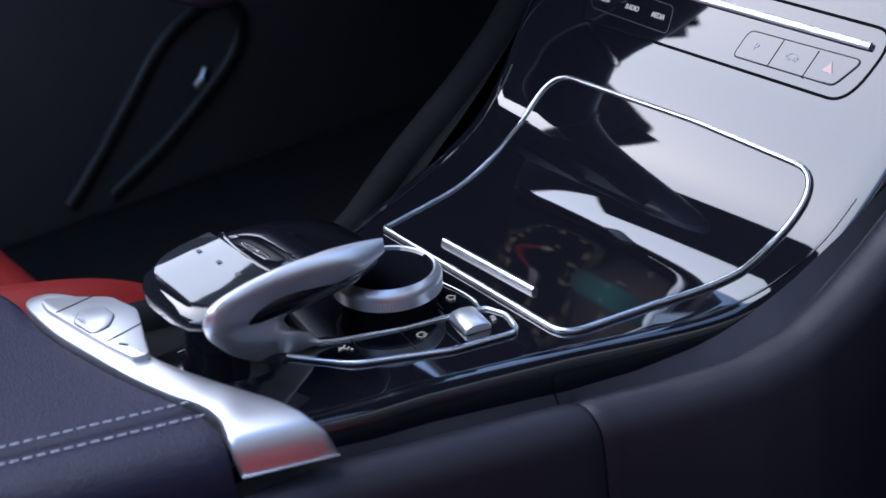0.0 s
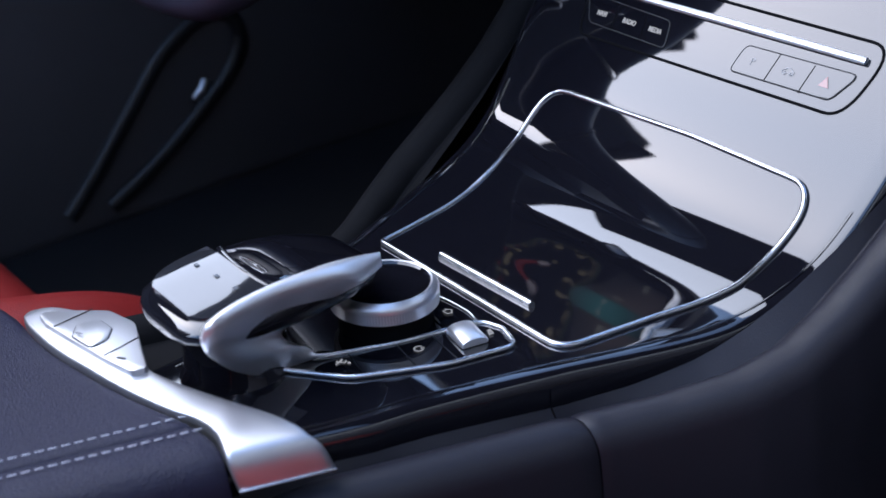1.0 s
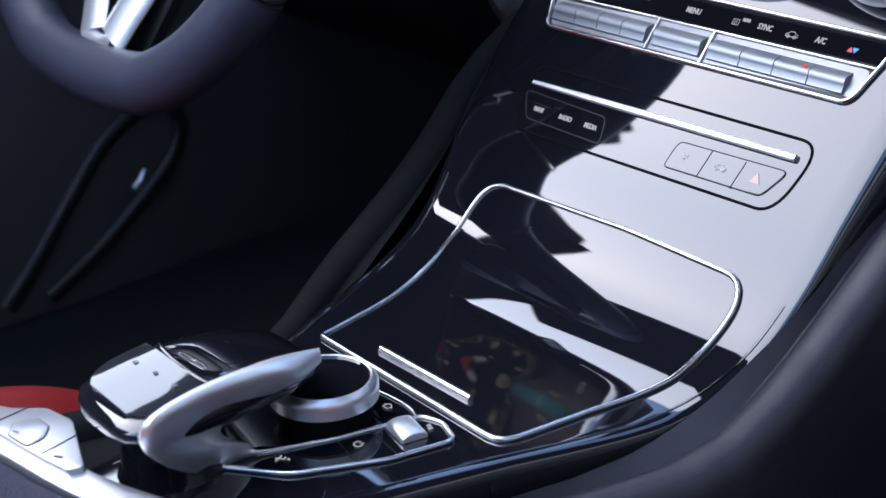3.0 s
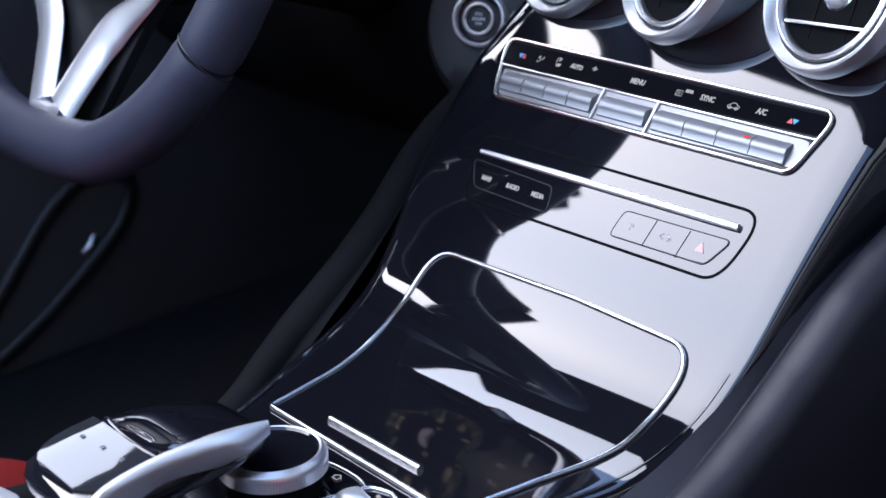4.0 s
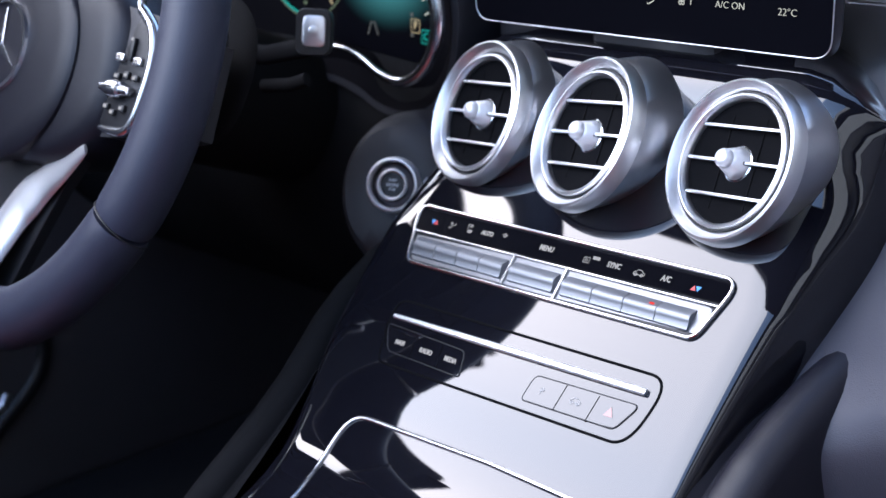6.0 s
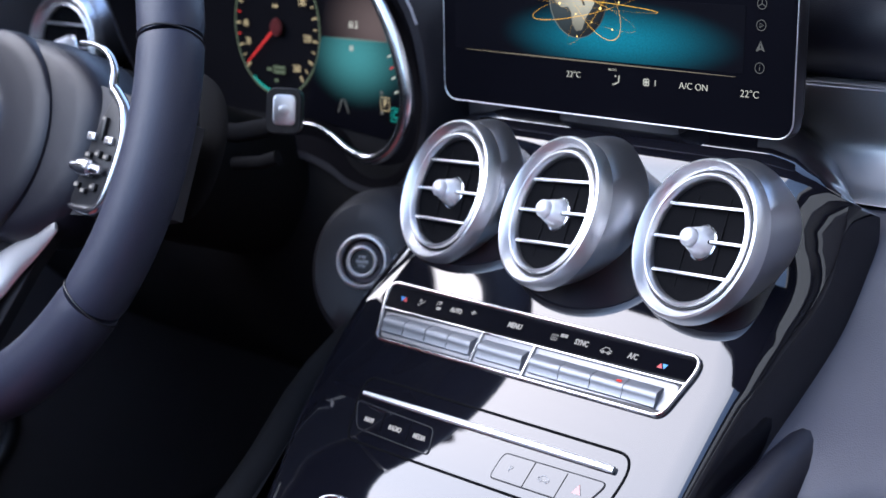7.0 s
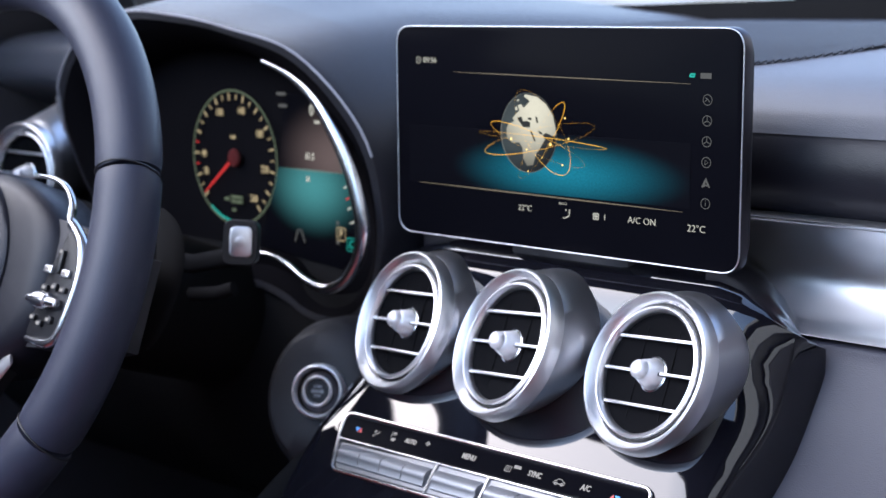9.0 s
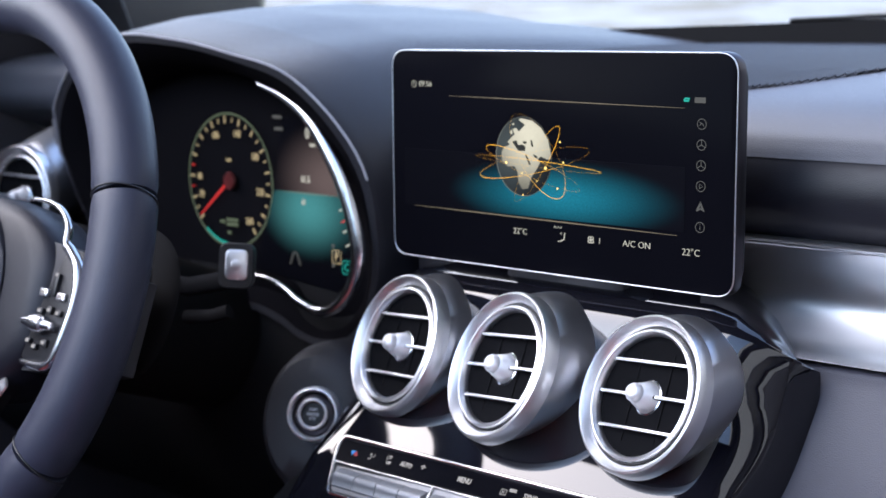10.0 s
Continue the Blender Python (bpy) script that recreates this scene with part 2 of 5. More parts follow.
def patch(outline, h, thick, cols=10, rows=50, lean=0.0):
    """A sheet that follows the console inside a convex outline of x and y; lean lifts its lower edge."""
    bm = bmesh.new()
    o = np.array(dense(outline, 0.002))
    y0, y1 = o[:, 1].min(), o[:, 1].max()
    top, low = [], []
    for i in range(rows + 1):
        f = 0.5 - 0.5 * math.cos(math.pi * i / rows)
        y = y0 + (y1 - y0) * min(max(f, 0.0008), 0.9992)
        xs = []
        for a, b in zip(o, np.roll(o, -1, axis=0)):
            if (a[1] - y) * (b[1] - y) <= 0 and a[1] != b[1]:
                xs.append(a[0] + (b[0] - a[0]) * (y - a[1]) / (b[1] - a[1]))
        xl, xr = min(xs), max(xs)
        up = h + lean * (y1 - y) / (y1 - y0)
        top.append([bm.verts.new(S(xl + (xr - xl) * j / cols, y, up)) for j in range(cols + 1)])
        low.append([bm.verts.new(S(xl + (xr - xl) * j / cols, y, h - thick)) for j in range(cols + 1)])
    for i in range(rows):
        for j in range(cols):
            bm.faces.new((top[i][j], top[i][j + 1], top[i + 1][j + 1], top[i + 1][j]))
            bm.faces.new((low[i][j], low[i + 1][j], low[i + 1][j + 1], low[i][j + 1]))
        for j in (0, cols):
            bm.faces.new((top[i][j], top[i + 1][j], low[i + 1][j], low[i][j]))
    for i in (0, rows):
        for j in range(cols):
            bm.faces.new((top[i][j], top[i][j + 1], low[i][j + 1], low[i][j]))
    return bm


def rim(outline, h, wide, high, gap=0.003):
    o = dense(outline, gap)
    return sweep([S(x, y, h) for x, y in o], [SN(y) for x, y in o], wide, high, closed=True)


console = thing("center_console", "glossy piano-black centre console sweeping up to the dashboard", "console")
# crest of the leather knee pads beside the lacquer: x, y, z
CREST = [(0.045, -0.75, 0.372), (0.077, -0.42, 0.367), (0.118, -0.287, 0.363), (0.134, -0.255, 0.366), (0.152, -0.222, 0.373), (0.162, -0.195, 0.383), (0.166, -0.168, 0.397), (0.168, -0.14, 0.414), (0.170, -0.11, 0.436), (0.174, -0.074, 0.467),
         (0.177, -0.048, 0.484), (0.180, -0.016, 0.499), (0.183, 0.018, 0.510), (0.186, 0.058, 0.525), (0.186, 0.12, 0.545)]


def crest(y):
    ys = [c[1] for c in CREST]
    return float(np.interp(y, ys, [c[0] for c in CREST])), float(np.interp(y, ys, [c[2] for c in CREST]))


# the lacquered top, with rolled edges and a fine bead along them
bm = bmesh.new()
rows = []
ys = list(np.linspace(-0.47, -0.2, 30)) + list(np.linspace(-0.196, 0.12, 100))
for y in ys:
    w = half(y)
    r = float(np.interp(y, [-0.1, -0.03, 0.03, 0.09], [0.007, 0.014, 0.050, 0.060]))
    drop = S(0, y).z - crest(y)[1] + 0.02
    line = [S((w - r) * k / 14, y) for k in range(-14, 15)]
    right = [S(w - r + r * math.sin(a), y, -r * (1 - math.cos(a))) for a in (0.3, 0.6, 0.9, 1.2, 1.5708)]
    base = right[-1]
    right += [base + Vector((0.0004, 0, -0.004)), base + Vector((0.0, 0, -max(0.012, drop - r)))]
    left = [Vector((-p.x, p.y, p.z)) for p in reversed(right)]
    slim = float(np.interp(y, [-0.09, 0.0, 0.12], [1.0, 0.91, 0.91]))
    rows.append([bm.verts.new((p.x * slim if p.x < 0 else p.x, p.y, p.z)) for p in left + line + right])
for a, b in zip(rows, rows[1:]):
    for j in range(len(a) - 1):
        bm.faces.new((a[j], a[j + 1], b[j + 1], b[j]))
bm.faces.new(rows[0])
part("top_panel", bm, PIANO, console)
for side in (1, -1):
    edge = [S(side * (half(y) - 0.0105), y, 0.0001) for y in np.linspace(-0.43, -0.12, 40)]
    part("edge_bead", sweep(edge, [SN(y) for y in np.linspace(-0.43, -0.12, 40)], 0.0016, 0.0010, seg=8), PIANO, console)


def knee_pad(y0, y1, n, side):
    bm = bmesh.new()
    rows = []
    for i in range(n + 1):
        y = y0 + (y1 - y0) * i / n
        cx, cz = crest(y)
        if side < 0:
            cx += float(np.interp(y, [-0.47, -0.43, -0.36, -0.32], [0.066, 0.052, 0.012, 0.0]))
        d = min((y - y0), (y1 - y)) if y0 > -0.7 or y - y0 > 0.1 else y1 - y
        tuck = 0.0018 * max(0.0, 1 - d / 0.003) ** 2
        r = 0.014
        line = [Vector((min(cx - 0.02, half(y)), y, cz - 0.004)), Vector((cx - 0.016, y, cz - 0.012))]
        line += [Vector((cx - r * math.cos(a) - tuck * 0.7, y, cz - r + r * math.sin(a) - tuck)) for a in (0.2, 0.6, 1.0, 1.4)]
        line += [Vector((cx + (r + 0.002) * math.sin(a) - tuck, y, cz - r * (1 - math.cos(a)) * 1.3 - tuck * 0.7)) for a in (0.2, 0.5, 0.8, 1.1, 1.4)]
        for f in (0.15, 0.35, 0.6, 1.0):
            line.append(Vector((cx + 0.016 + 0.012 * math.sin(3.0 * f) - tuck, y, cz - 0.018 - (cz - 0.08) * f)))
        rows.append([bm.verts.new((side * q.x, q.y, q.z)) for q in line])
    for a, b in zip(rows, rows[1:]):
        for j in range(len(a) - 1):
            bm.faces.new((a[j], a[j + 1], b[j + 1], b[j]))
    bm.faces.new(rows[0])
    bm.faces.new(rows[-1])
    return bm


# same leather both sides; the driver's side is blackened to paint its shade
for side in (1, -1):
    part("side_panel", knee_pad(-0.75, -0.2960, 60, side), KNEE_SHADED if side > 0 else RUBBER_AND_SHADE, console, "leather side panel, its shade put into the colour")
    part("knee_pad", knee_pad(-0.2950, 0.119, 110, side), KNEE_SHADED if side > 0 else RUBBER_AND_SHADE, console, "padded leather knee pad, its shade put into the colour")

LID = rounded([(-0.0780, -0.2725, 0.003), (0.0810, -0.2760, 0.014), (0.0915, -0.2220, 0.06), (0.1075, -0.1740, 0.05), (0.1130, -0.1170, 0.016), (0.0200, -0.1152, 0.3), (-0.1035, -0.1170, 0.020), (-0.0985, -0.1590, 0.05), (-0.0862, -0.2140, 0.06)], 8)
stowage_lid = thing("stowage_lid", "closed piano-black stowage compartment lid in a thin chrome frame", "lid")
part("lid_panel", patch(LID, 0.0012, 0.002, 14, 70), PIANO, stowage_lid)
part("chrome_frame", rim(LID, 0.0012, 0.0034, 0.0036), CHROME, stowage_lid, "thin bright chrome frame")
grip = [S(x, -0.2585, 0.0018) for x in np.linspace(-0.0385, 0.0390, 12)]
part("grip_bar", sweep(grip, SN(-0.26), 0.005, 0.006), CHROME, stowage_lid, "short bright chrome grip bar")


def spline(ctrl, per=8, closed=False):
    """A smooth curve through control points."""
    c = [Vector(p) for p in ctrl]
    n = len(c)
    out = []
    for i in range(n if closed else n - 1):
        if closed:
            a, b, d, e = c[i - 1], c[i], c[(i + 1) % n], c[(i + 2) % n]
        else:
            a, b, d, e = c[max(i - 1, 0)], c[i], c[i + 1], c[min(i + 2, n - 1)]
        for k in range(per):
            t = k / per
            out.append(0.5 * ((2 * b) + (d - a) * t + (2 * a - 5 * b + 4 * d - e) * t * t + (3 * b - a - 3 * d + e) * t ** 3))
    if not closed:
        out.append(c[-1])
    return out


def loft(sections, closed=True, caps=True):
    """A skin over rings (or open rows) of points."""
    bm = bmesh.new()
    rows = [[bm.verts.new(p) for p in s] for s in sections]
    n = len(rows[0])
    for a, b in zip(rows, rows[1:]):
        for j in range(n if closed else n - 1):
            bm.faces.new((a[j], a[(j + 1) % n], b[(j + 1) % n], b[j]))
    if closed and caps:
        bm.faces.new(rows[0])
        bm.faces.new(rows[-1])
    return bm


T = Matrix.Translation

# ---- climate control panel ----
AC = rounded([(-0.1140, -0.0482, 0.006), (0.1190, -0.0472, 0.009), (0.1315, -0.0195, 0.007), (-0.1280, -0.0198, 0.006)], 6)
climate = thing("climate_control_panel", "climate control panel with chrome frame and silver rocker buttons", "control panel")
part("panel_base", patch(AC, 0.0002, 0.002, 8, 16), BLACK, climate)
BAND = rounded([(-0.1215, -0.0318, 0.003), (0.1250, -0.0306, 0.003), (0.1300, -0.0205, 0.005), (-0.1268, -0.0208, 0.005)], 4)
part("display_strip", patch(BAND, 0.0004, 0.0004, 8, 12, lean=0.0022), GLASS, climate, "black glass strip leaning back")
part("chrome_frame", rim(AC, 0.0012, 0.0028, 0.0036), CHROME, climate, "bright chrome frame")
KEYBED = material("grey_key_bed", (0.24, 0.245, 0.26), 0.42, 0.9, grain=0.05, scale=300)
part("key_bed", patch(rounded([(-0.1125, -0.0468, 0.004), (0.1175, -0.0458, 0.006), (0.1235, -0.0328, 0.003), (-0.1190, -0.0336, 0.003)], 4), 0.0009, 0.001, 8, 8), KEYBED, climate, "brushed grey key bed")
part("divider", sweep([S(x, -0.0325 + 0.0046 * x, 0.0012) for x in np.linspace(-0.1215, 0.1250, 24)], SN(-0.031), 0.0018, 0.0026), CHROME, climate)
for x in (-0.0296, 0.0140):
    part("divider", sweep([S(x, y, 0.0012) for y in np.linspace(-0.0470, -0.0325, 5)], SN(-0.04), 0.0024, 0.0032), CHROME, climate)


def rocker(w):
    """A ridged key, w wide: x across, y up the slope, z out."""
    sec = [(-0.0072, 0.0), (-0.0068, 0.0018), (-0.0034, 0.0026), (-0.0024, 0.0034), (-0.0010, 0.0042), (0.0008, 0.0044), (0.0024, 0.0038), (0.0040, 0.0024), (0.0060, 0.0010), (0.0068, 0.0)]
    b = bmesh.new()
    rows = []
    for x, k in ((-w / 2, 1.0), (w / 2, 1.0)):
        rows.append([b.verts.new((x, y * k, z * k)) for y, z in sec])
    for a, c in zip(rows, rows[1:]):
        for j in range(len(sec) - 1):
            b.faces.new((a[j], a[j + 1], c[j + 1], c[j]))
    for x in (-w / 2, w / 2):
        b.faces.new([b.verts.new((x, y, z)) for y, z in sec])
    return b


KEY = material("silver_key", (0.29, 0.30, 0.32), 0.52, 1.0, grain=0.05, scale=600, vary=0.05)
for x0, x1, n in ((-0.1130, -0.0325, 4), (-0.0265, 0.0110, 1), (0.0170, 0.1130, 4)):
    w = (x1 - x0) / n
    for i in range(n):
        part("key", rocker(w - 0.0006), KEY, climate, at=on_console(x0 + w * (i + 0.5), -0.0400, 0.0009))
part("indicator_lamp", box(0.0035, 0.0012, 0.0006, 0.0002, at=on_console(0.0850, -0.0383, 0.0054)), glowing("red_lamp", (1.0, 0.05, 0.04), 0.5), climate, "small red indicator lamp")
PRINT = glowing("lit_white_print", (0.85, 0.88, 0.95), 0.24)
for word, x, size in (("MENU", -0.0085, 0.0052), ("SYNC", 0.0454, 0.0052), ("A/C", 0.0842, 0.0054), ("AUTO", -0.0597, 0.0046), ("REAR", 0.0310, 0.0030), ("OFF", -0.0750, 0.0028)):
    letters(word, size, PRINT, climate, on_console(x, -0.0262 + (0.0012 if word == "REAR" else -0.0012 if word == "OFF" else 0), 0.0020), bold=0.0001)


def icon_lines(points_list, width, parent, x, y, mat, h=0.0020, name="icon"):
    """A small sign of thin lines, in millimetres round its middle."""
    b = bmesh.new()
    m = on_console(x, y, h)
    for pts in points_list:
        merged(b, sweep([m @ Vector((px / 1000, py / 1000, 0)) for px, py in pts], m.to_3x3() @ Vector((0, 0, 1)), width, 0.0003, seg=6))
    part(name, b, mat, parent)


def arc(cx, cy, r, a0, a1, n=14):
    return [(cx + r * math.cos(radians(a0 + (a1 - a0) * k / n)), cy + r * math.sin(radians(a0 + (a1 - a0) * k / n))) for k in range(n + 1)]


icon_lines([[(-2.4, -1.8), (-2.4, 1.8), (2.0, 1.8), (2.0, -1.8), (-2.4, -1.8)], [(-1, -1), (-1, 1)], [(0.2, -1), (0.2, 1)]], 0.0005, climate, 0.0245, -0.0266, PRINT)
CAR = [[(-4.0, -1.2), (-4.0, 0.2), (-2.6, 0.7), (-1.4, 2.0), (1.2, 2.0), (2.4, 0.8), (4.0, 0.3), (4.0, -1.2), (-4.0, -1.2)], arc(-2.2, -1.2, 0.9, 0, 360), arc(2.2, -1.2, 0.9, 0, 360)]
icon_lines(CAR, 0.0005, climate, 0.0647, -0.0266, PRINT)
icon_lines([[(-1, -2), (-0.2, 0), (1.6, 0.4), (2.0, 2.2)], arc(-1.6, 1.4, 0.7, 0, 360), [(-2.8, -1.4), (-1.6, -2.4)]], 0.0006, climate, -0.0910, -0.0266, PRINT)
icon_lines([[(-1.6, -1.8), (-1.6, 1.8)], [(-0.6, 1.6), (1.8, 1.6), (1.8, 0.2)], arc(0.6, 0.4, 0.8, 0, 360)], 0.0005, climate, -0.0761, -0.0250, PRINT)
icon_lines([arc(0, 0, 1.2, 0, 360), [(-2.4, 0), (2.4, 0)], [(0, -1.8), (0, 1.8)]], 0.0004, climate, -0.0451, -0.0250, PRINT)


def triangle(x, y, size, mat, parent, up=True, h=0.0022):
    s = 1 if up else -1
    m = on_console(x, y, h)
    part("arrow", plate([(-size, -s * size * 0.8), (size, -s * size * 0.8), (0, s * size * 0.9)], 0.0003, at=m), mat, parent)


for x in (-0.1090, 0.1045):
    triangle(x, -0.0270, 0.0019, RED_MARK if x > 0 else BLUE_MARK, climate, x > 0)
    triangle(x + 0.0030, -0.0270, 0.0019, BLUE_MARK if x > 0 else RED_MARK, climate, x < 0)

# ---- switch strip ----
STRIP = rounded([(-0.0990, -0.0937, 0.008), (0.1065, -0.0927, 0.018), (0.1168, -0.0645, 0.010), (-0.1080, -0.0657, 0.009)], 8)
strip = thing("switch_strip", "piano-black switch strip with a long chrome bar", "control panel")
part("groove", rim(STRIP, 0.0002, 0.0018, 0.0008), VOID, strip, "fine black groove")
bar = [S(x, -0.0728 + 0.008 * x, 0.0016) for x in np.linspace(-0.1010, 0.1050, 26)]
part("chrome_bar", sweep(bar, SN(-0.07), 0.0048, 0.0032, taper=[0.55 + 0.45 * math.sin(math.pi * min(1, (k + 2) / 14) / 2) if k < 13 else 0.55 + 0.45 * math.sin(math.pi * min(1, (27 - k) / 3) / 2) for k in range(26)]), PALE_SATIN, strip, "long bright chrome bar")
for side in (1, -1):
    grp = rounded([(side * x, y, r) for x, y, r in ((0.0238 if side > 0 else 0.0280, -0.0892, 0.002), (0.0940, -0.0884, 0.008), (0.1045, -0.0772, 0.002), (0.0270 if side > 0 else 0.0325, -0.0785, 0.005))], 5)
    part("switch_bank", patch(grp, 0.0006, 0.0012, 8, 14), PIANO, strip)
    part("groove", rim(grp, 0.0004, 0.0009, 0.0008, 0.002), BLACK, strip)
    for x in (0.0503, 0.0748):
        part("groove", sweep([S(side * (x + (y + 0.084) * 0.25), y, 0.0006) for y in (-0.0892, -0.084, -0.0784)], SN(-0.084), 0.0008, 0.0006, seg=6), VOID, strip)
FAINT = material("faint_print", (0.16, 0.17, 0.18), 0.05, spec=0.55, coat=0.9)
FAINT_RED = material("faint_red_print", (0.22, 0.03, 0.03), 0.05, spec=0.55, coat=0.9)
for word, x in (("NAVI", -0.0865), ("RADIO", -0.0625), ("MEDIA", -0.0405)):
    letters(word, 0.0046, PRINT, strip, on_console(x, -0.0838, 0.0008), bold=0.0001)
icon_lines(CAR, 0.0005, strip, 0.0618, -0.0833, FAINT, 0.0008)
icon_lines([[(-1, -2), (-1, 2), (0.6, 2), (1.2, 1.2), (0.6, 0.3), (-1, 0.3)]], 0.0006, strip, 0.0365, -0.0838, FAINT, 0.0008)
part("hazard_sign", plate([(-0.0034, -0.0028), (0.0034, -0.0028), (0, 0.0034)], 0.0003, at=on_console(0.0870, -0.0830, 0.0010)), FAINT_RED, strip, "small red warning triangle")

# ---- round air vents ----


def air_vent(label, at):
    v = thing("air_vent", label, "air vent", at, "round air vents")
    part("front_ring", lathe([(0.0404, -0.009), (0.0402, -0.0052), (0.0412, -0.0036), (0.0445, 0.0006), (0.0456, 0.0014), (0.0468, 0.0008), (0.0478, -0.0016), (0.0483, -0.006), (0.0484, -0.009), (0.0470, -0.0095)], 96, closed=True), RING_SILVER, v, "bright satin silver front ring")
    back = at.to_3x3().inverted() @ Vector((0.06, 1.0, 0.0))
    rings = [[(back.x * d + r * math.cos(2 * math.pi * k / 96), back.y * d + r * math.sin(2 * math.pi * k / 96), back.z * d - 0.0085) for k in range(96)] for r, d in ((0.0470, 0.0), (0.0480, 0.0012), (0.0481, 0.010), (0.0478, 0.022), (0.0472, 0.036), (0.0464, 0.060))]
    part("barrel", loft(rings, caps=False), TRIM, v, "satin grey barrel")
    part("groove", lathe([(0.0392, -0.0034), (0.0404, -0.0034), (0.0404, -0.008), (0.0392, -0.008)], 64, closed=True), BLACK, v)
    part("ring", lathe([(0.0358, -0.006), (0.0362, -0.0022), (0.0374, -0.0008), (0.0388, -0.0014), (0.0396, -0.005), (0.0358, -0.014)], 96, closed=True), RING_SILVER, v, "bright silver inner ring")
    part("bowl", lathe([(0.0372, -0.0050), (0.0360, -0.0066), (0.033, -0.0078), (0.0, -0.0090)], 48), VOID, v, "dark air duct")
    for z in (-0.0198, 0.0, 0.0198):
        w = 2 * math.sqrt(0.0362 ** 2 - z * z)
        slat = part("slat", box(w, 0.0020, 0.004, 0.0006, at=T((0, z, -0.0062))), VOID, v)
        gap = [(-w / 2 + 0.001, w / 2 - 0.001)] if z else [(-w / 2 + 0.001, -0.010), (0.010, w / 2 - 0.001)]
        for a, b in gap:
            part("slat_edge", box(b - a, 0.0019, 0.0016, 0.0005, at=T(((a + b) / 2, z, -0.0040))), PALE_SATIN, slat, "thin chrome strip")
    for x in (-0.012, 0.014):
        part("vane", box(0.0005, 2 * math.sqrt(0.0300 ** 2 - x * x), 0.001, at=T((x, 0, -0.0080))), RUBBER_AND_SHADE, v)
    knob = part("knob", lathe([(0.0, 0.0105), (0.0025, 0.0103), (0.0044, 0.0094), (0.0054, 0.0078), (0.0057, 0.0060), (0.0056, 0.0046), (0.0062, 0.0040), (0.0066, 0.0036), (0.0088, -0.0028), (0.0094, -0.0038), (0.0098, -0.0052), (0.0092, -0.010), (0.0, -0.011)], 40, at=T((0, 0, -0.0035))), KNOB_SILVER, v, "conical silver adjuster knob")
    part("knob_band", lathe([(0.0094, -0.0044), (0.0106, -0.0050), (0.0106, -0.0064), (0.0094, -0.0072)], 40, at=T((0, 0, -0.0035)), closed=True), CHROME, knob)
    for ob in [v] + list(v.children_recursive):
        if ob.data:
            ob.data.transform(Matrix.Scale(1.058, 4))
    return v


def facing(turn, rise):
    """A vent's axis, turned some degrees towards the driver and upwards."""
    a, b = radians(turn), radians(rise)
    return (-math.sin(a) * math.cos(b), -math.cos(a) * math.cos(b), math.sin(b))


vent = air_vent("round satin silver air vent with three chrome slats", frame_of((0.1013, 0.0059, 0.6059), (1, 0, 0), facing(15.0, 24.5)))
for x, y, z, turn, rise in ((-0.0044, -0.0004, 0.6087, 18.5, 25.0), (-0.1054, 0.0096, 0.6069, 15.5, 22.5)):
    copy_thing(vent, frame_of((x, y, z), (1, 0, 0), facing(turn, rise)))
tagged(copy_thing(vent, frame_of((-0.655, 0.06, 0.664), (1, 0, 0), (0.10, -1.0, 0.12))), "round satin silver air vent at the driver's door end")

# ---- centre display ----
DISPLAY = frame_of((0.0020, 0.047, 0.7360), (1, 0, 0), (0, -1, 0))
display = thing("centre_display", "free-standing black tablet display with thin silver edge, showing a globe", "screen", DISPLAY)


def rrect(w, h, r, n=8):
    return rounded([(-w / 2, -h / 2, r), (w / 2, -h / 2, r), (w / 2, h / 2, r), (-w / 2, h / 2, r)], n)


part("housing", plate(rrect(0.2805, 0.1475, 0.0135), 0.008, 0.0022), GREY_METAL, display, "dark grey metal housing")
part("front_edge", sweep([(x, y, 0.0004) for x, y in rrect(0.2790, 0.1460, 0.0130)], (0, 0, 1), 0.0009, 0.0010, closed=True, seg=8), TRIM, display, "thin silver front edge")
part("back_cover", plate(rrect(0.274, 0.136, 0.012), 0.008, 0.001, at=T((0, 0, -0.0078))), SOFT, display)
part("glass", plate(rrect(0.2781, 0.1451, 0.0125), 0.001, 0.0003, at=T((0, 0, 0.0009))), SCREEN, display, "black glass front")
part("foot", box(0.10, 0.05, 0.03, 0.006, at=T((0, -0.075, -0.03))), SOFT, display)


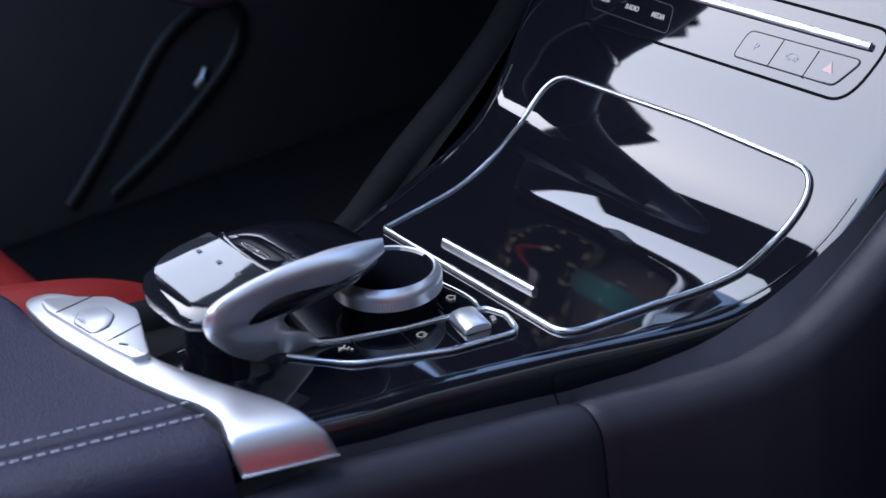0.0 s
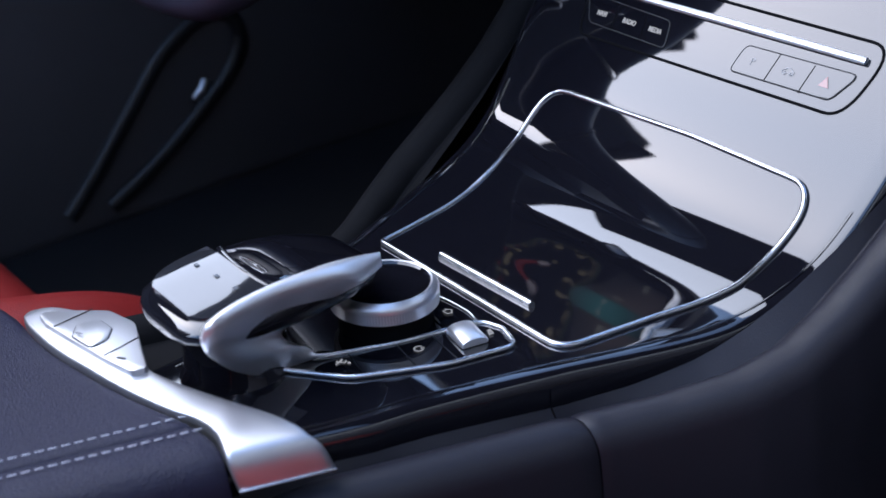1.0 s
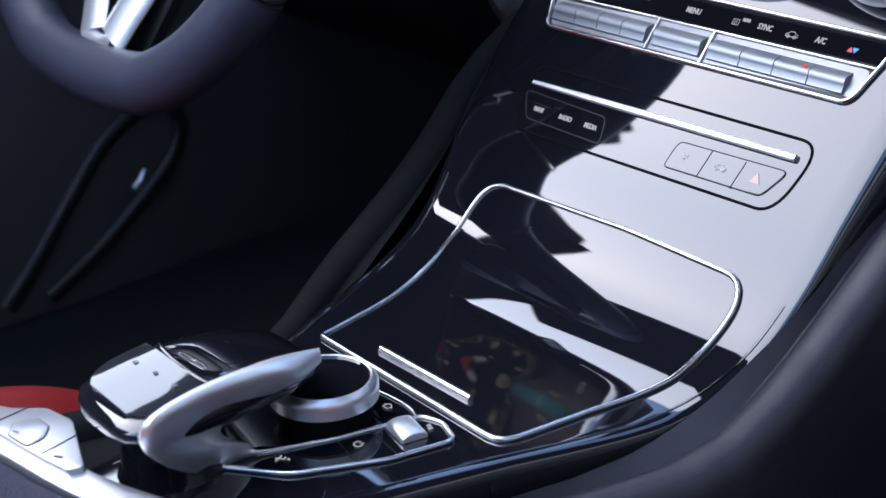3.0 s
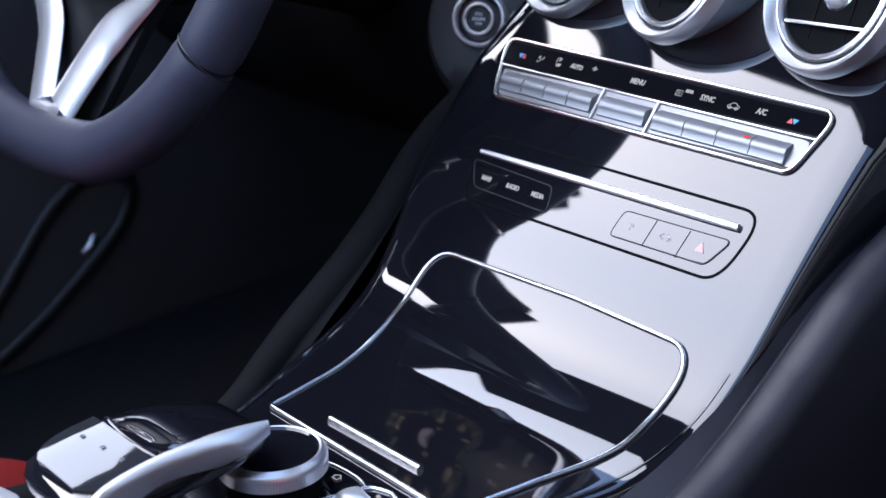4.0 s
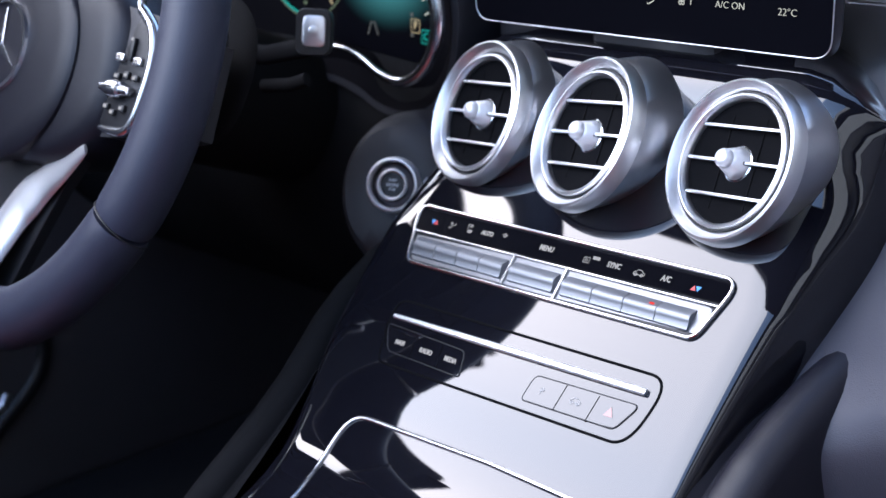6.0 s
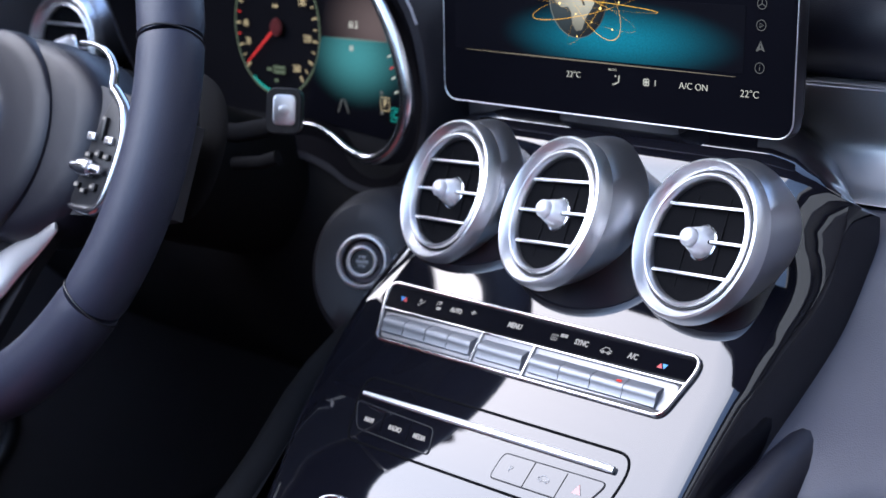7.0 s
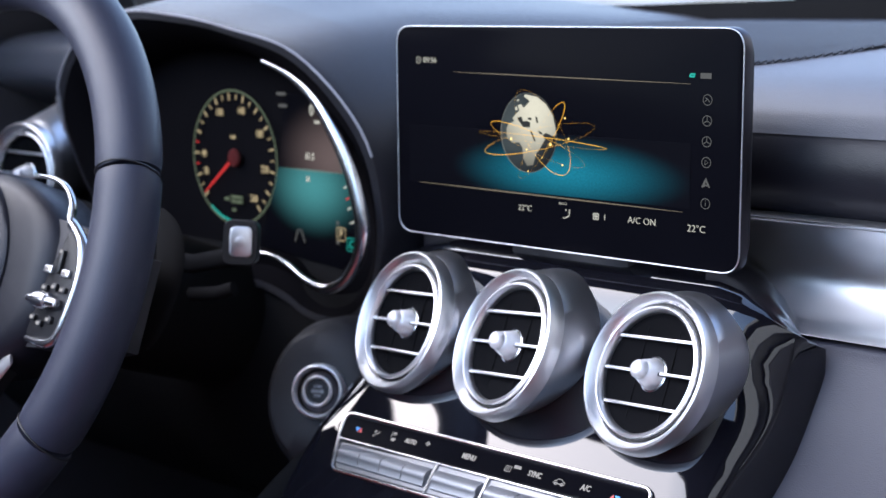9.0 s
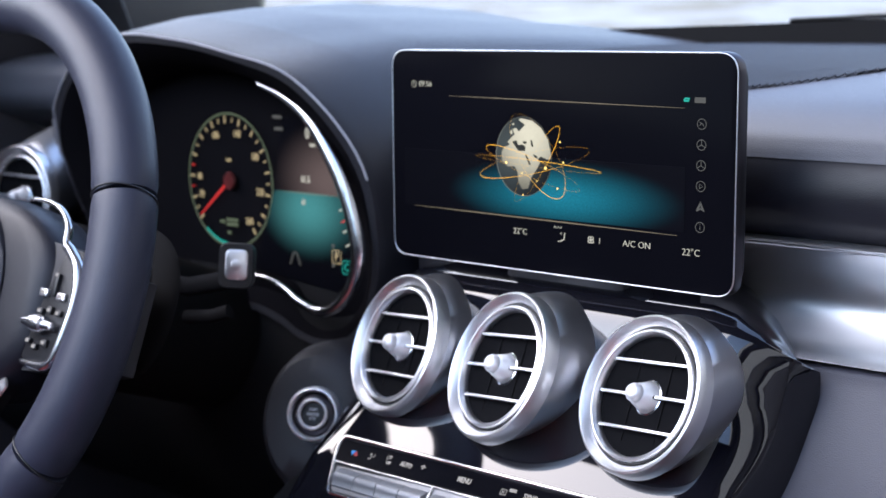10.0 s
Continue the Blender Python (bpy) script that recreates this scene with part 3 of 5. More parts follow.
def screen_picture(name, centre, wide, high, colour, strength, grainy=0.15):
    """A lit picture: a soft glow that fades from its middle, in object space."""
    m = bpy.data.materials.new(name)
    m.use_nodes = True
    nt = m.node_tree
    n, ln = nt.nodes, nt.links
    b = n["Principled BSDF"]
    b.inputs["Base Color"].default_value, b.inputs["Roughness"].default_value = (0.004, 0.004, 0.006, 1), 0.3
    b.inputs["Specular IOR Level"].default_value = 0.03
    tc, mp, gr, ra = n.new("ShaderNodeTexCoord"), n.new("ShaderNodeMapping"), n.new("ShaderNodeTexGradient"), n.new("ShaderNodeValToRGB")
    gr.gradient_type = "SPHERICAL"
    mp.vector_type = "TEXTURE"
    mp.inputs["Location"].default_value = (*centre, 0.0012)
    mp.inputs["Scale"].default_value = (wide, high, 1)
    ra.color_ramp.interpolation = "EASE"
    ra.color_ramp.elements[0].color = (0, 0, 0, 1)
    ra.color_ramp.elements[1].color = (*colour, 1)
    ra.color_ramp.elements[1].position = 1.0
    ln.new(tc.outputs["Object"], mp.inputs["Vector"])
    ln.new(mp.outputs["Vector"], gr.inputs["Vector"])
    ln.new(gr.outputs["Fac"], ra.inputs["Fac"])
    ns, mx = n.new("ShaderNodeTexNoise"), n.new("ShaderNodeMix")
    ns.inputs["Scale"].default_value = 900
    mx.data_type, mx.blend_type = "RGBA", "MULTIPLY"
    mx.inputs["Factor"].default_value = grainy * 4
    ln.new(tc.outputs["Object"], ns.inputs["Vector"])
    ln.new(ra.outputs["Color"], mx.inputs["A"])
    ln.new(ns.outputs["Fac"], mx.inputs["B"])
    ln.new(mx.outputs["Result"], b.inputs["Emission Color"])
    b.inputs["Emission Strength"].default_value = strength * GLOW
    return m


LIT = 0.32
TEAL = screen_picture("teal_floor_picture", (0.010, -0.021), 0.100, 0.026, (0.0, 0.34, 0.52), 0.36)
part("picture", plate([(-0.128, -0.0360), (0.105, -0.0360), (0.105, 0.004), (-0.128, 0.004)], 0.0002, at=T((0, 0, 0.0012))), TEAL, display, "lit picture of a blue-green floor")
UI = glowing("lit_screen_white", (0.72, 0.76, 0.70), LIT)
DIM = glowing("lit_screen_grey", (0.32, 0.35, 0.36), LIT * 0.38)
GOLD = glowing("lit_screen_gold", (1.0, 0.55, 0.06), LIT * 2.0)
LINE = glowing("lit_screen_line", (0.55, 0.50, 0.38), LIT * 0.5)
GREEN = glowing("lit_screen_green", (0.0, 0.6, 0.5), LIT)
part("rule", sweep([(x, 0.0411 - 0.012 * x, 0.0013) for x in np.linspace(-0.085, 0.104, 9)], (0, 0, 1), 0.0006, 0.0002, seg=6, taper=[0.3, 0.7, 1, 1, 1, 1, 0.8, 0.6, 0.3]), LINE, display)
part("rule", sweep([(x, -0.0374 - 0.009 * x, 0.0014) for x in np.linspace(-0.118, 0.100, 9)], (0, 0, 1), 0.0008, 0.0002, seg=6, taper=[0.3, 0.6, 1, 1, 1, 1, 0.8, 0.6, 0.3]), LINE, display)
# the globe: a dark glassy ball with a pale rim, pale land and dark seas on it
GX, GY, GU, GV = -0.0196, 0.0038, 0.0233, 0.0263
OCEAN = screen_picture("globe_glass_picture", (GX - 0.012, GY + 0.004), 0.046, 0.050, (0.055, 0.075, 0.080), LIT * 1.6, 0.05)
LAND = screen_picture("globe_land_picture", (GX + 0.004, GY + 0.016), 0.052, 0.056, (0.70, 0.72, 0.60), LIT * 1.55, 0.05)
SEA = glowing("globe_sea_picture", (0.030, 0.035, 0.035), LIT)
RIM_LIGHT = glowing("globe_rim_light", (0.30, 0.34, 0.33), LIT * 0.7)
ell = [(GX + GU * math.cos(2 * math.pi * k / 64), GY + GV * math.sin(2 * math.pi * k / 64)) for k in range(64)]
part("globe_picture", plate(ell, 0.0002, at=T((0, 0, 0.0014))), OCEAN, display, "lit picture of a pale globe")
part("globe_rim", sweep([(x, y, 0.0019) for x, y in ell], (0, 0, 1), 0.0007, 0.0002, closed=True, seg=6, taper=[0.35 + 0.65 * max(0.0, math.cos(2 * math.pi * k / 64 - 3.4)) for k in range(64)]), RIM_LIGHT, display)
LANDS = ([(-0.81, 0.07), (-0.80, -0.14), (-0.59, -0.28), (-0.34, -0.26), (-0.23, -0.38), (-0.19, -0.66), (-0.05, -0.84), (0.16, -0.80), (0.27, -0.52), (0.52, -0.23), (0.62, -0.08), (0.74, -0.24), (0.80, -0.04), (0.96, -0.02), (0.96, 0.12), (0.86, 0.46), (0.62, 0.74), (0.30, 0.91), (-0.10, 0.96), (-0.20, 0.92), (0.05, 0.80), (-0.18, 0.62), (-0.28, 0.71), (-0.40, 0.68), (-0.33, 0.55), (-0.47, 0.45), (-0.60, 0.34), (-0.50, 0.28), (-0.73, 0.20)],
         [(-0.50, 0.62), (-0.42, 0.66), (-0.40, 0.56), (-0.48, 0.54)], [(-0.46, 0.80), (-0.34, 0.84), (-0.36, 0.77)])
SEAS = ([(-0.42, 0.36), (-0.25, 0.40), (-0.20, 0.28), (-0.05, 0.30), (0.07, 0.26), (0.05, 0.14), (-0.20, 0.14), (-0.30, 0.24)], [(-0.03, 0.39), (0.12, 0.38), (0.10, 0.32), (-0.02, 0.33)],
        [(0.24, 0.44), (0.31, 0.40), (0.36, 0.26), (0.28, 0.27)], [(0.05, 0.06), (0.10, 0.06), (0.27, -0.20), (0.20, -0.20)], [(0.34, 0.08), (0.50, 0.02), (0.50, -0.03), (0.38, 0.01)],
        [(0.50, -0.05), (0.62, 0.03), (0.80, -0.02), (0.83, -0.25), (0.66, -0.33), (0.50, -0.25), (0.60, -0.12)])
for shapes, mat, z, name in ((LANDS, LAND, 0.0016, "land_picture"), (SEAS, SEA, 0.0018, "sea_picture")):
    for shape in shapes:
        part(name, plate(rounded([(GX + GU * u, GY + GV * w, 0.0006) for u, w in shape], 3), 0.0001, at=T((0, 0, z))), mat, display)
for tilt, a, b, dx, dy in ((-3, 2.25, 0.09, 0.45, -0.18), (13, 2.0, 0.30, 0.35, -0.16), (-17, 1.75, 0.28, 0.30, -0.30), (-52, 1.40, 0.62, 0.50, 0.04), (55, 1.35, 0.28, 0.48, -0.20)):
    c, s = math.cos(radians(tilt)), math.sin(radians(tilt))
    orbit = [(GX + GU * (dx + a * math.cos(u) * c - b * math.sin(u) * s), GY + GU * (dy + a * math.cos(u) * s + b * math.sin(u) * c), 0.0020) for u in [2 * math.pi * k / 80 for k in range(80)]]
    part("orbit", sweep(orbit, (0, 0, 1), 0.00028, 0.0002, closed=True, seg=6, taper=[0.15 + 0.85 * max(0.0, math.sin(2 * math.pi * k / 80 + 3.6 + tilt)) for k in range(80)]), GOLD, display, "thin golden orbit line")
SPARK = glowing("lit_spark", (1.0, 0.75, 0.25), LIT * 3)
for u, w, r in ((-0.62, -0.18, 1.3), (-0.05, -0.42, 0.9), (0.80, -0.25, 1.5), (1.30, 0.42, 1.0), (1.42, -0.08, 1.0), (1.22, -0.74, 0.9), (0.0, -0.97, 0.8), (0.5, -0.60, 0.6)):
    part("orbit_spark", lathe([(0, 0.0001), (0.0006 * r, 0.0)], 12, at=T((GX + GU * u, GY + GV * w, 0.0022))), SPARK, display)
for word, x, y, size in (("09:56", -0.1075, 0.0496, 0.0056), ("22°C", -0.0229, -0.0468, 0.0057), ("1", 0.0420, -0.0472, 0.0056), ("A/C ON", 0.0703, -0.0470, 0.0060), ("22°C", 0.1099, -0.0480, 0.0062), ("AUTO", 0.0085, -0.0412, 0.0024)):
    letters(word, size, UI, display, T((x, y, 0.0012)), narrow=1.0, bold=-0.0001)


def flat_icon(lines, width, parent, x, y, z, mat, name="icon"):
    b = bmesh.new()
    for pts in lines:
        merged(b, sweep([(x + px / 1000, y + py / 1000, z) for px, py in pts], (0, 0, 1), width, 0.0002, seg=6))
    part(name, b, mat, parent)


flat_icon([arc(0, 0, 2.2, 0, 360), [(0, 0), (0, 1.4)], [(0, 0), (1, 0)]], 0.0004, display, -0.1180, 0.0496, 0.0013, UI)
flat_icon([[(-2, -3.4), (0, -2.4), (1.4, -1.6), (1.8, 2.6)], [(-1.6, 2.4), (-0.6, 1.6)], [(-3.4, -3.0), (-2.6, -3.8)]], 0.0008, display, 0.0124, -0.0470, 0.0013, UI)
flat_icon([arc(-1, 1, 1, 0, 360), arc(1, 1, 1, 0, 360), arc(-1, -1, 1, 0, 360), arc(1, -1, 1, 0, 360)], 0.0007, display, 0.0352, -0.0470, 0.0013, UI)
flat_icon([[(-4.2, -0.6), (-1.0, -0.6), (-0.4, 0.8), (-3.4, 0.8), (-4.2, -0.6)]], 0.0012, display, 0.1075, 0.0449, 0.0013, GREEN)
part("status_bar", box(0.0075, 0.0034, 0.0003, at=T((0.1146, 0.0449, 0.0013))), DIM, display)
for i in range(6):
    y = 0.0307 - 0.0125 * i
    if i == 4:
        flat_icon([[(-2.6, -2.6), (0, 3.0), (2.6, -2.6), (0, -1.2), (-2.6, -2.6)], [(-1.4, -1.8), (0, 1.6), (1.4, -1.8)]], 0.0010, display, 0.1160, y, 0.0013, DIM)
        continue
    inner = [[[(-1.6, 1.2), (0.4, 0.2), (1.6, -1.4)], [(-1.8, -1.0), (0.2, 0.6)]], [[(0, 0), (0, 3)], [(0, 0), (-2.6, -1.5)], [(0, 0), (2.6, -1.5)]], [[(0, 0), (0, 3)], [(0, 0), (-2.6, -1.5)], [(0, 0), (2.6, -1.5)]], [[(-0.9, -1.4), (1.4, 0), (-0.9, 1.4), (-0.9, -1.4)]], [], [[(0, -1.6), (0, 0.6)], [(0, 1.3), (0, 1.8)]]][i]
    flat_icon([arc(0, 0, 3.1, 0, 360, 24)] + inner, 0.0005, display, 0.1160, y, 0.0013, DIM)

# ---- steering wheel ----
TAU = radians(20.8)
WHEEL = frame_of((-0.389, -0.171, 0.652), (1, 0, 0), (0, -math.cos(TAU), math.sin(TAU))) @ Matrix.Scale(1.045, 4)
RIM = 0.197
wheel = thing("steering_wheel", "dark leather steering wheel with silver spoke trim", "steering wheel", WHEEL)


def rim_arc(a0, a1, n, mat, name):
    """A stretch of the leather rim between two angles, tucked in at its seams."""
    pts, tap = [], []
    for k in range(n + 1):
        a = radians(a0 + (a1 - a0) * k / n)
        low = max(0.0, (-math.sin(a) - 0.93)) * 0.10
        pts.append((RIM * math.cos(a), (RIM - low) * math.sin(a), 0))
        tap.append(0.955 if k in (0, n) else 1.0)
    return part(name, sweep(pts, (0, 0, 1), 0.0425, 0.0405, seg=24, taper=tap), mat, wheel)


for a0, a1, n in ((20.3, 159.7, 70), (-30.0, 19.7, 26), (160.3, 210.0, 26), (210.6, 329.4, 60)):
    rim_arc(a0, a1, n, WHEEL_LEATHER, "rim_leather")
for a in (20.0, -30.3, 160.0, 210.3):
    c = Vector((RIM * math.cos(radians(a)), RIM * math.sin(radians(a)), 0))
    out = c.normalized()
    ring = [c + out * (0.0209 * math.cos(u)) + Vector((0, 0, 0.0200 * math.sin(u))) + Vector((-out.y, out.x, 0)) * (0.0045 * math.sin(u) - 0.002) for u in [2 * math.pi * k / 32 for k in range(32)]]
    part("seam", sweep(ring, Vector((-out.y, out.x, 0)), 0.0012, 0.0012, closed=True, seg=6), BLACK, wheel)
inner = [((RIM - 0.0205) * math.cos(radians(a)), (RIM - 0.0205) * math.sin(radians(a)), 0.004) for a in range(24, 158, 1)]
bm = bmesh.new()
for p in inner[::2]:
    box(0.0022, 0.0006, 0.0005, at=T(p) @ pose(0, 0, 0, 0, 0, math.degrees(math.atan2(p[1], p[0])) + 90), bm=bm)
part("stitching", bm, BLACK, wheel)
# hub: cushion and airbag cover
hub = [(0.124 * math.copysign(abs(math.cos(u)) ** 0.7, math.cos(u)), (0.066 if math.sin(u) > 0 else 0.076) * math.copysign(abs(math.sin(u)) ** 0.8, math.sin(u)) - 0.006) for u in [2 * math.pi * k / 64 for k in range(64)]]
part("airbag_cover", loft([[(x * s, y * s, z) for x, y in hub] for s, z in ((1.0, -0.045), (1.02, -0.022), (1.0, -0.010), (0.95, -0.003), (0.85, 0.0005), (0.5, 0.003), (0.2, 0.0035), (0.02, 0.0036))]), SMOOTH, wheel, "dark leather airbag cover")
pad = [(0.084 * math.cos(u), (0.070 if math.sin(u) > 0 else 0.078) * math.sin(u) - 0.008) for u in [2 * math.pi * k / 48 for k in range(48)]]
part("centre_pad", loft([[(x * s, y * s, z) for x, y in pad] for s, z in ((1.0, -0.004), (0.985, 0.0035), (0.95, 0.0058), (0.8, 0.0080), (0.4, 0.0094), (0.02, 0.0096))]), SMOOTH, wheel, "raised round centre pad")
part("badge_ring", lathe([(0.0255, 0.0005), (0.0262, 0.003), (0.0285, 0.003), (0.0292, 0.0005)], 48, at=T((0.0, -0.0075, 0.0085)) @ Matrix.Scale(1.12, 4), closed=True), CHROME, wheel, "round chrome badge ring")
for a in (90, 210, 330):
    part("badge_ray", plate([(-0.0036, 0), (0.0036, 0), (0.0006, 0.026), (-0.0006, 0.026)], 0.001, 0.0004, at=T((0.0, -0.0075, 0.0112)) @ pose(0, 0, 0, 0, 0, a - 90)), CHROME, wheel)
# side spokes with button pods
for s in (1, -1):
    spoke = part("spoke", loft([[(s * x, y0 + (y1 - y0) * f, z + 0.004 * math.sin(math.pi * f)) for f in (0, 0.25, 0.5, 0.75, 1)] + [(s * x, y1 - (y1 - y0) * f, z - 0.02) for f in (0, 0.5, 1)] for x, y0, y1, z in ((0.07, -0.055, 0.034, -0.012), (0.11, -0.052, 0.034, -0.010), (0.145, -0.048, 0.030, -0.012), (0.172, -0.046, 0.022, -0.014), (0.192, -0.040, 0.020, -0.016))]), SOFT, wheel)
    podline = rounded([(s * 0.1180, -0.0450, 0.004), (s * 0.1535, -0.0445, 0.008), (s * 0.1640, -0.0050, 0.03), (s * 0.1580, 0.0175, 0.010), (s * 0.1385, 0.0290, 0.006), (s * 0.1270, 0.0000, 0.03)], 5)
    pod = part("button_pod", plate(podline, 0.014, 0.002, at=T((0, 0, -0.001))), BLACK, wheel, "black pod of buttons")
    edge = spline([(s * x, y, z) for x, y, z in ((0.1180, -0.0462, -0.004), (0.1360, -0.0468, -0.001), (0.1505, -0.0455, 0.0), (0.1580, -0.0370, 0.0), (0.1630, -0.0120, 0.0), (0.1632, 0.0040, 0.0), (0.1570, 0.0195, 0.0), (0.1450, 0.0290, 0.0), (0.1385, 0.0330, 0.0), (0.1355, 0.0440, 0.0), (0.1240, 0.0535, -0.001), (0.1060, 0.0585, -0.003), (0.0820, 0.0600, -0.006))], 6)
    ne = len(edge)
    part("pod_trim", sweep(edge, (0, 0, 1), 0.0072, 0.0085, seg=12, taper=[0.55 + 0.45 * min(1.0, k / 10) if k < ne * 0.62 else 0.8 - 0.45 * (k / ne - 0.62) / 0.38 for k in range(ne)]), CHROME, pod, "bright silver surround")
    for i, (x, y, w, h) in enumerate(((0.1290, 0.0000, 0.0085, 0.0050), (0.1390, 0.0060, 0.0050, 0.0150), (0.1480, -0.0010, 0.0085, 0.0050), (0.1300, -0.0120, 0.006, 0.004), (0.1400, -0.0105, 0.005, 0.005), (0.1495, -0.0115, 0.006, 0.004), (0.1255, -0.0320, 0.005, 0.004), (0.1335, -0.0350, 0.005, 0.004), (0.1425, -0.0315, 0.006, 0.005))):
        part("button", box(w, h, 0.003, 0.0008, at=T((s * x, y, 0.0002))), SATIN if i in (0, 2) else BLACK, pod)
        part("sign", box(0.0028, 0.0020, 0.0004, at=T((s * x, y + (0.0065 if i == 1 else 0), 0.0019))), PRINT, pod)
    part("roller", lathe([(0, -0.016), (0.0028, -0.0155), (0.0034, -0.010), (0.0036, -0.007), (0.0055, -0.006), (0.0062, 0.0), (0.0055, 0.006), (0.0036, 0.007), (0.0034, 0.010), (0.0028, 0.0155), (0, 0.016)], 24, at=T((s * 0.1345, -0.0205, 0.0028)) @ pose(0, 0, 0, 0, 90, 0)), CHROME, pod, "silver thumb roller")
# the silver lower spoke, forked, with a dark slot
for s in (1, -1):
    limb = spline([(s * 0.104, -0.0620, -0.006), (s * 0.080, -0.0775, -0.010), (s * 0.056, -0.0930, -0.012), (s * 0.038, -0.1110, -0.011), (s * 0.026, -0.1350, -0.007), (s * 0.014, -0.1640, -0.002)], 8)
    n = len(limb)
    part("lower_spoke", sweep(limb, (0, 0, 1), 0.032, 0.010, seg=14, taper=[0.22 + 0.78 * min(1.0, k / (n * 0.5)) for k in range(n)]), PALE_SATIN, wheel, "bright silver forked spoke trim")
part("spoke_foot", sweep([(-0.020, -0.170, -0.003), (0.0, -0.174, -0.003), (0.020, -0.170, -0.003)], (0, 0, 1), 0.022, 0.014, seg=14), SATIN, wheel)
part("spoke_back", plate([(-0.105, -0.045), (0.105, -0.045), (0.072, -0.095), (0.030, -0.182), (-0.030, -0.182), (-0.072, -0.095)], 0.008, 0.001, at=T((0, 0, -0.016))), BLACK, wheel)

for s in (1, -1):
    part("shift_paddle", sweep([q for q in spline([(s * x, y, -0.050) for x, y in ((0.150, 0.054), (0.170, 0.042), (0.181, 0.027), (0.185, 0.008), (0.184, -0.016), (0.178, -0.036))], 4)], (0, 0, 1), 0.028, 0.006, seg=12, taper=[max(0.08, math.sin(math.pi * (k + 0.6) / 21.2)) ** 0.6 for k in range(21)]), RUBBER_AND_SHADE, wheel, "dark shift paddle")

# ---- steering column and stalk ----
column = thing("steering_column", "dark plastic steering column shroud behind the wheel", "steering column", WHEEL)
part("shroud", lathe([(0.0, -0.03), (0.048, -0.03), (0.058, -0.05), (0.060, -0.10), (0.058, -0.16), (0.056, -0.26)], 56), RUBBER_AND_SHADE, column)
stalk = thing("gear_stalk", "black selector stalk with a silver end button", "stalk", frame_of((-0.222, -0.032, 0.655), (1, 0.25, 0), (0.62, -0.76, 0.12)) @ Matrix.Scale(0.86, 4))
part("head", loft([[(x * s, y * s, z) for x, y in rrect(0.0300, 0.0385, 0.009)] for s, z in ((0.8, -0.016), (0.97, -0.012), (1.0, 0.0), (0.95, 0.004))]), BLACK, stalk)
part("end_button", plate(rrect(0.0195, 0.0260, 0.006), 0.004, 0.0015, at=T((0.001, 0.001, 0.006))), SATIN, stalk, "silver push button")
part("dimple", lathe([(0, 0.0), (0.0035, 0.0005), (0.0045, 0.0)], 24, at=T((0.001, 0.001, 0.0062))), SATIN, stalk)
part("stem", sweep([(0, -0.004, -0.014), (-0.010, -0.014, -0.03), (-0.05, -0.024, -0.05), (-0.10, -0.02, -0.06)], (0, 1, 0), 0.013, 0.017, seg=16), RUBBER_AND_SHADE, stalk)
part("lower_stalk", sweep([(-0.006, -0.040, -0.012), (-0.022, -0.046, -0.022), (-0.05, -0.050, -0.045)], (0, 1, 0), 0.010, 0.012, seg=14), RUBBER_AND_SHADE, stalk)

# ---- start button on its boss ----
SB = frame_of((-0.1915, 0.013, 0.5395), (1, 0.45, 0), (0.42, -0.86, 0.26)) @ Matrix.Scale(0.93, 4)
start = thing("start_button", "round engine start button in a silver ring", "button", SB)
part("ring", lathe([(0.0182, 0.0010), (0.0186, 0.0040), (0.0198, 0.0056), (0.0212, 0.0050), (0.0222, 0.0024), (0.0226, -0.005), (0.0182, -0.006)], 64, closed=True), KNOB_SILVER, start, "rounded silver outer ring")
part("cone", lathe([(0.0126, 0.0036), (0.0140, 0.0030), (0.0176, 0.0004), (0.0184, -0.002)], 64), GREY_METAL, start, "dark grey sloping collar")
part("inner_ring", lathe([(0.0098, 0.0020), (0.0102, 0.0044), (0.0114, 0.0054), (0.0126, 0.0046), (0.0130, 0.0020)], 64), KNOB_SILVER, start, "bright silver inner ring")
part("cap", lathe([(0, 0.0026), (0.0088, 0.0025), (0.0099, 0.0014), (0.0100, -0.004)], 48), BLACK, start, "dark push cap")
for word, y, size in (("ENGINE", -0.0002, 0.0034), ("START", 0.0036, 0.0028), ("STOP", -0.0038, 0.0028)):
    letters(word, size * 1.12, WHITE_MARK, start, T((0, y, 0.0028)))

# ---- dashboard ----
dash = tagged(new("dashboard"), "dark blue-grey leather dashboard over silver trim", "dashboard", kind="structure")


def across(pairs, xs, mat, name, parent, shift=None, per=5, label=""):
    """A band with a smooth section through pairs (y, z), drawn across xs; shift(x) moves it in y and z."""
    sec = spline([(0, y, z) for y, z in pairs], per)
    bm = bmesh.new()
    rows = []
    for x in xs:
        dy, dz = shift(x) if shift else (0, 0)
        rows.append([bm.verts.new((x, p.y + dy, p.z + dz)) for p in sec])
    for a, b in zip(rows, rows[1:]):
        for j in range(len(sec) - 1):
            bm.faces.new((a[j], a[j + 1], b[j + 1], b[j]))
    return part(name, bm, mat, parent, label)


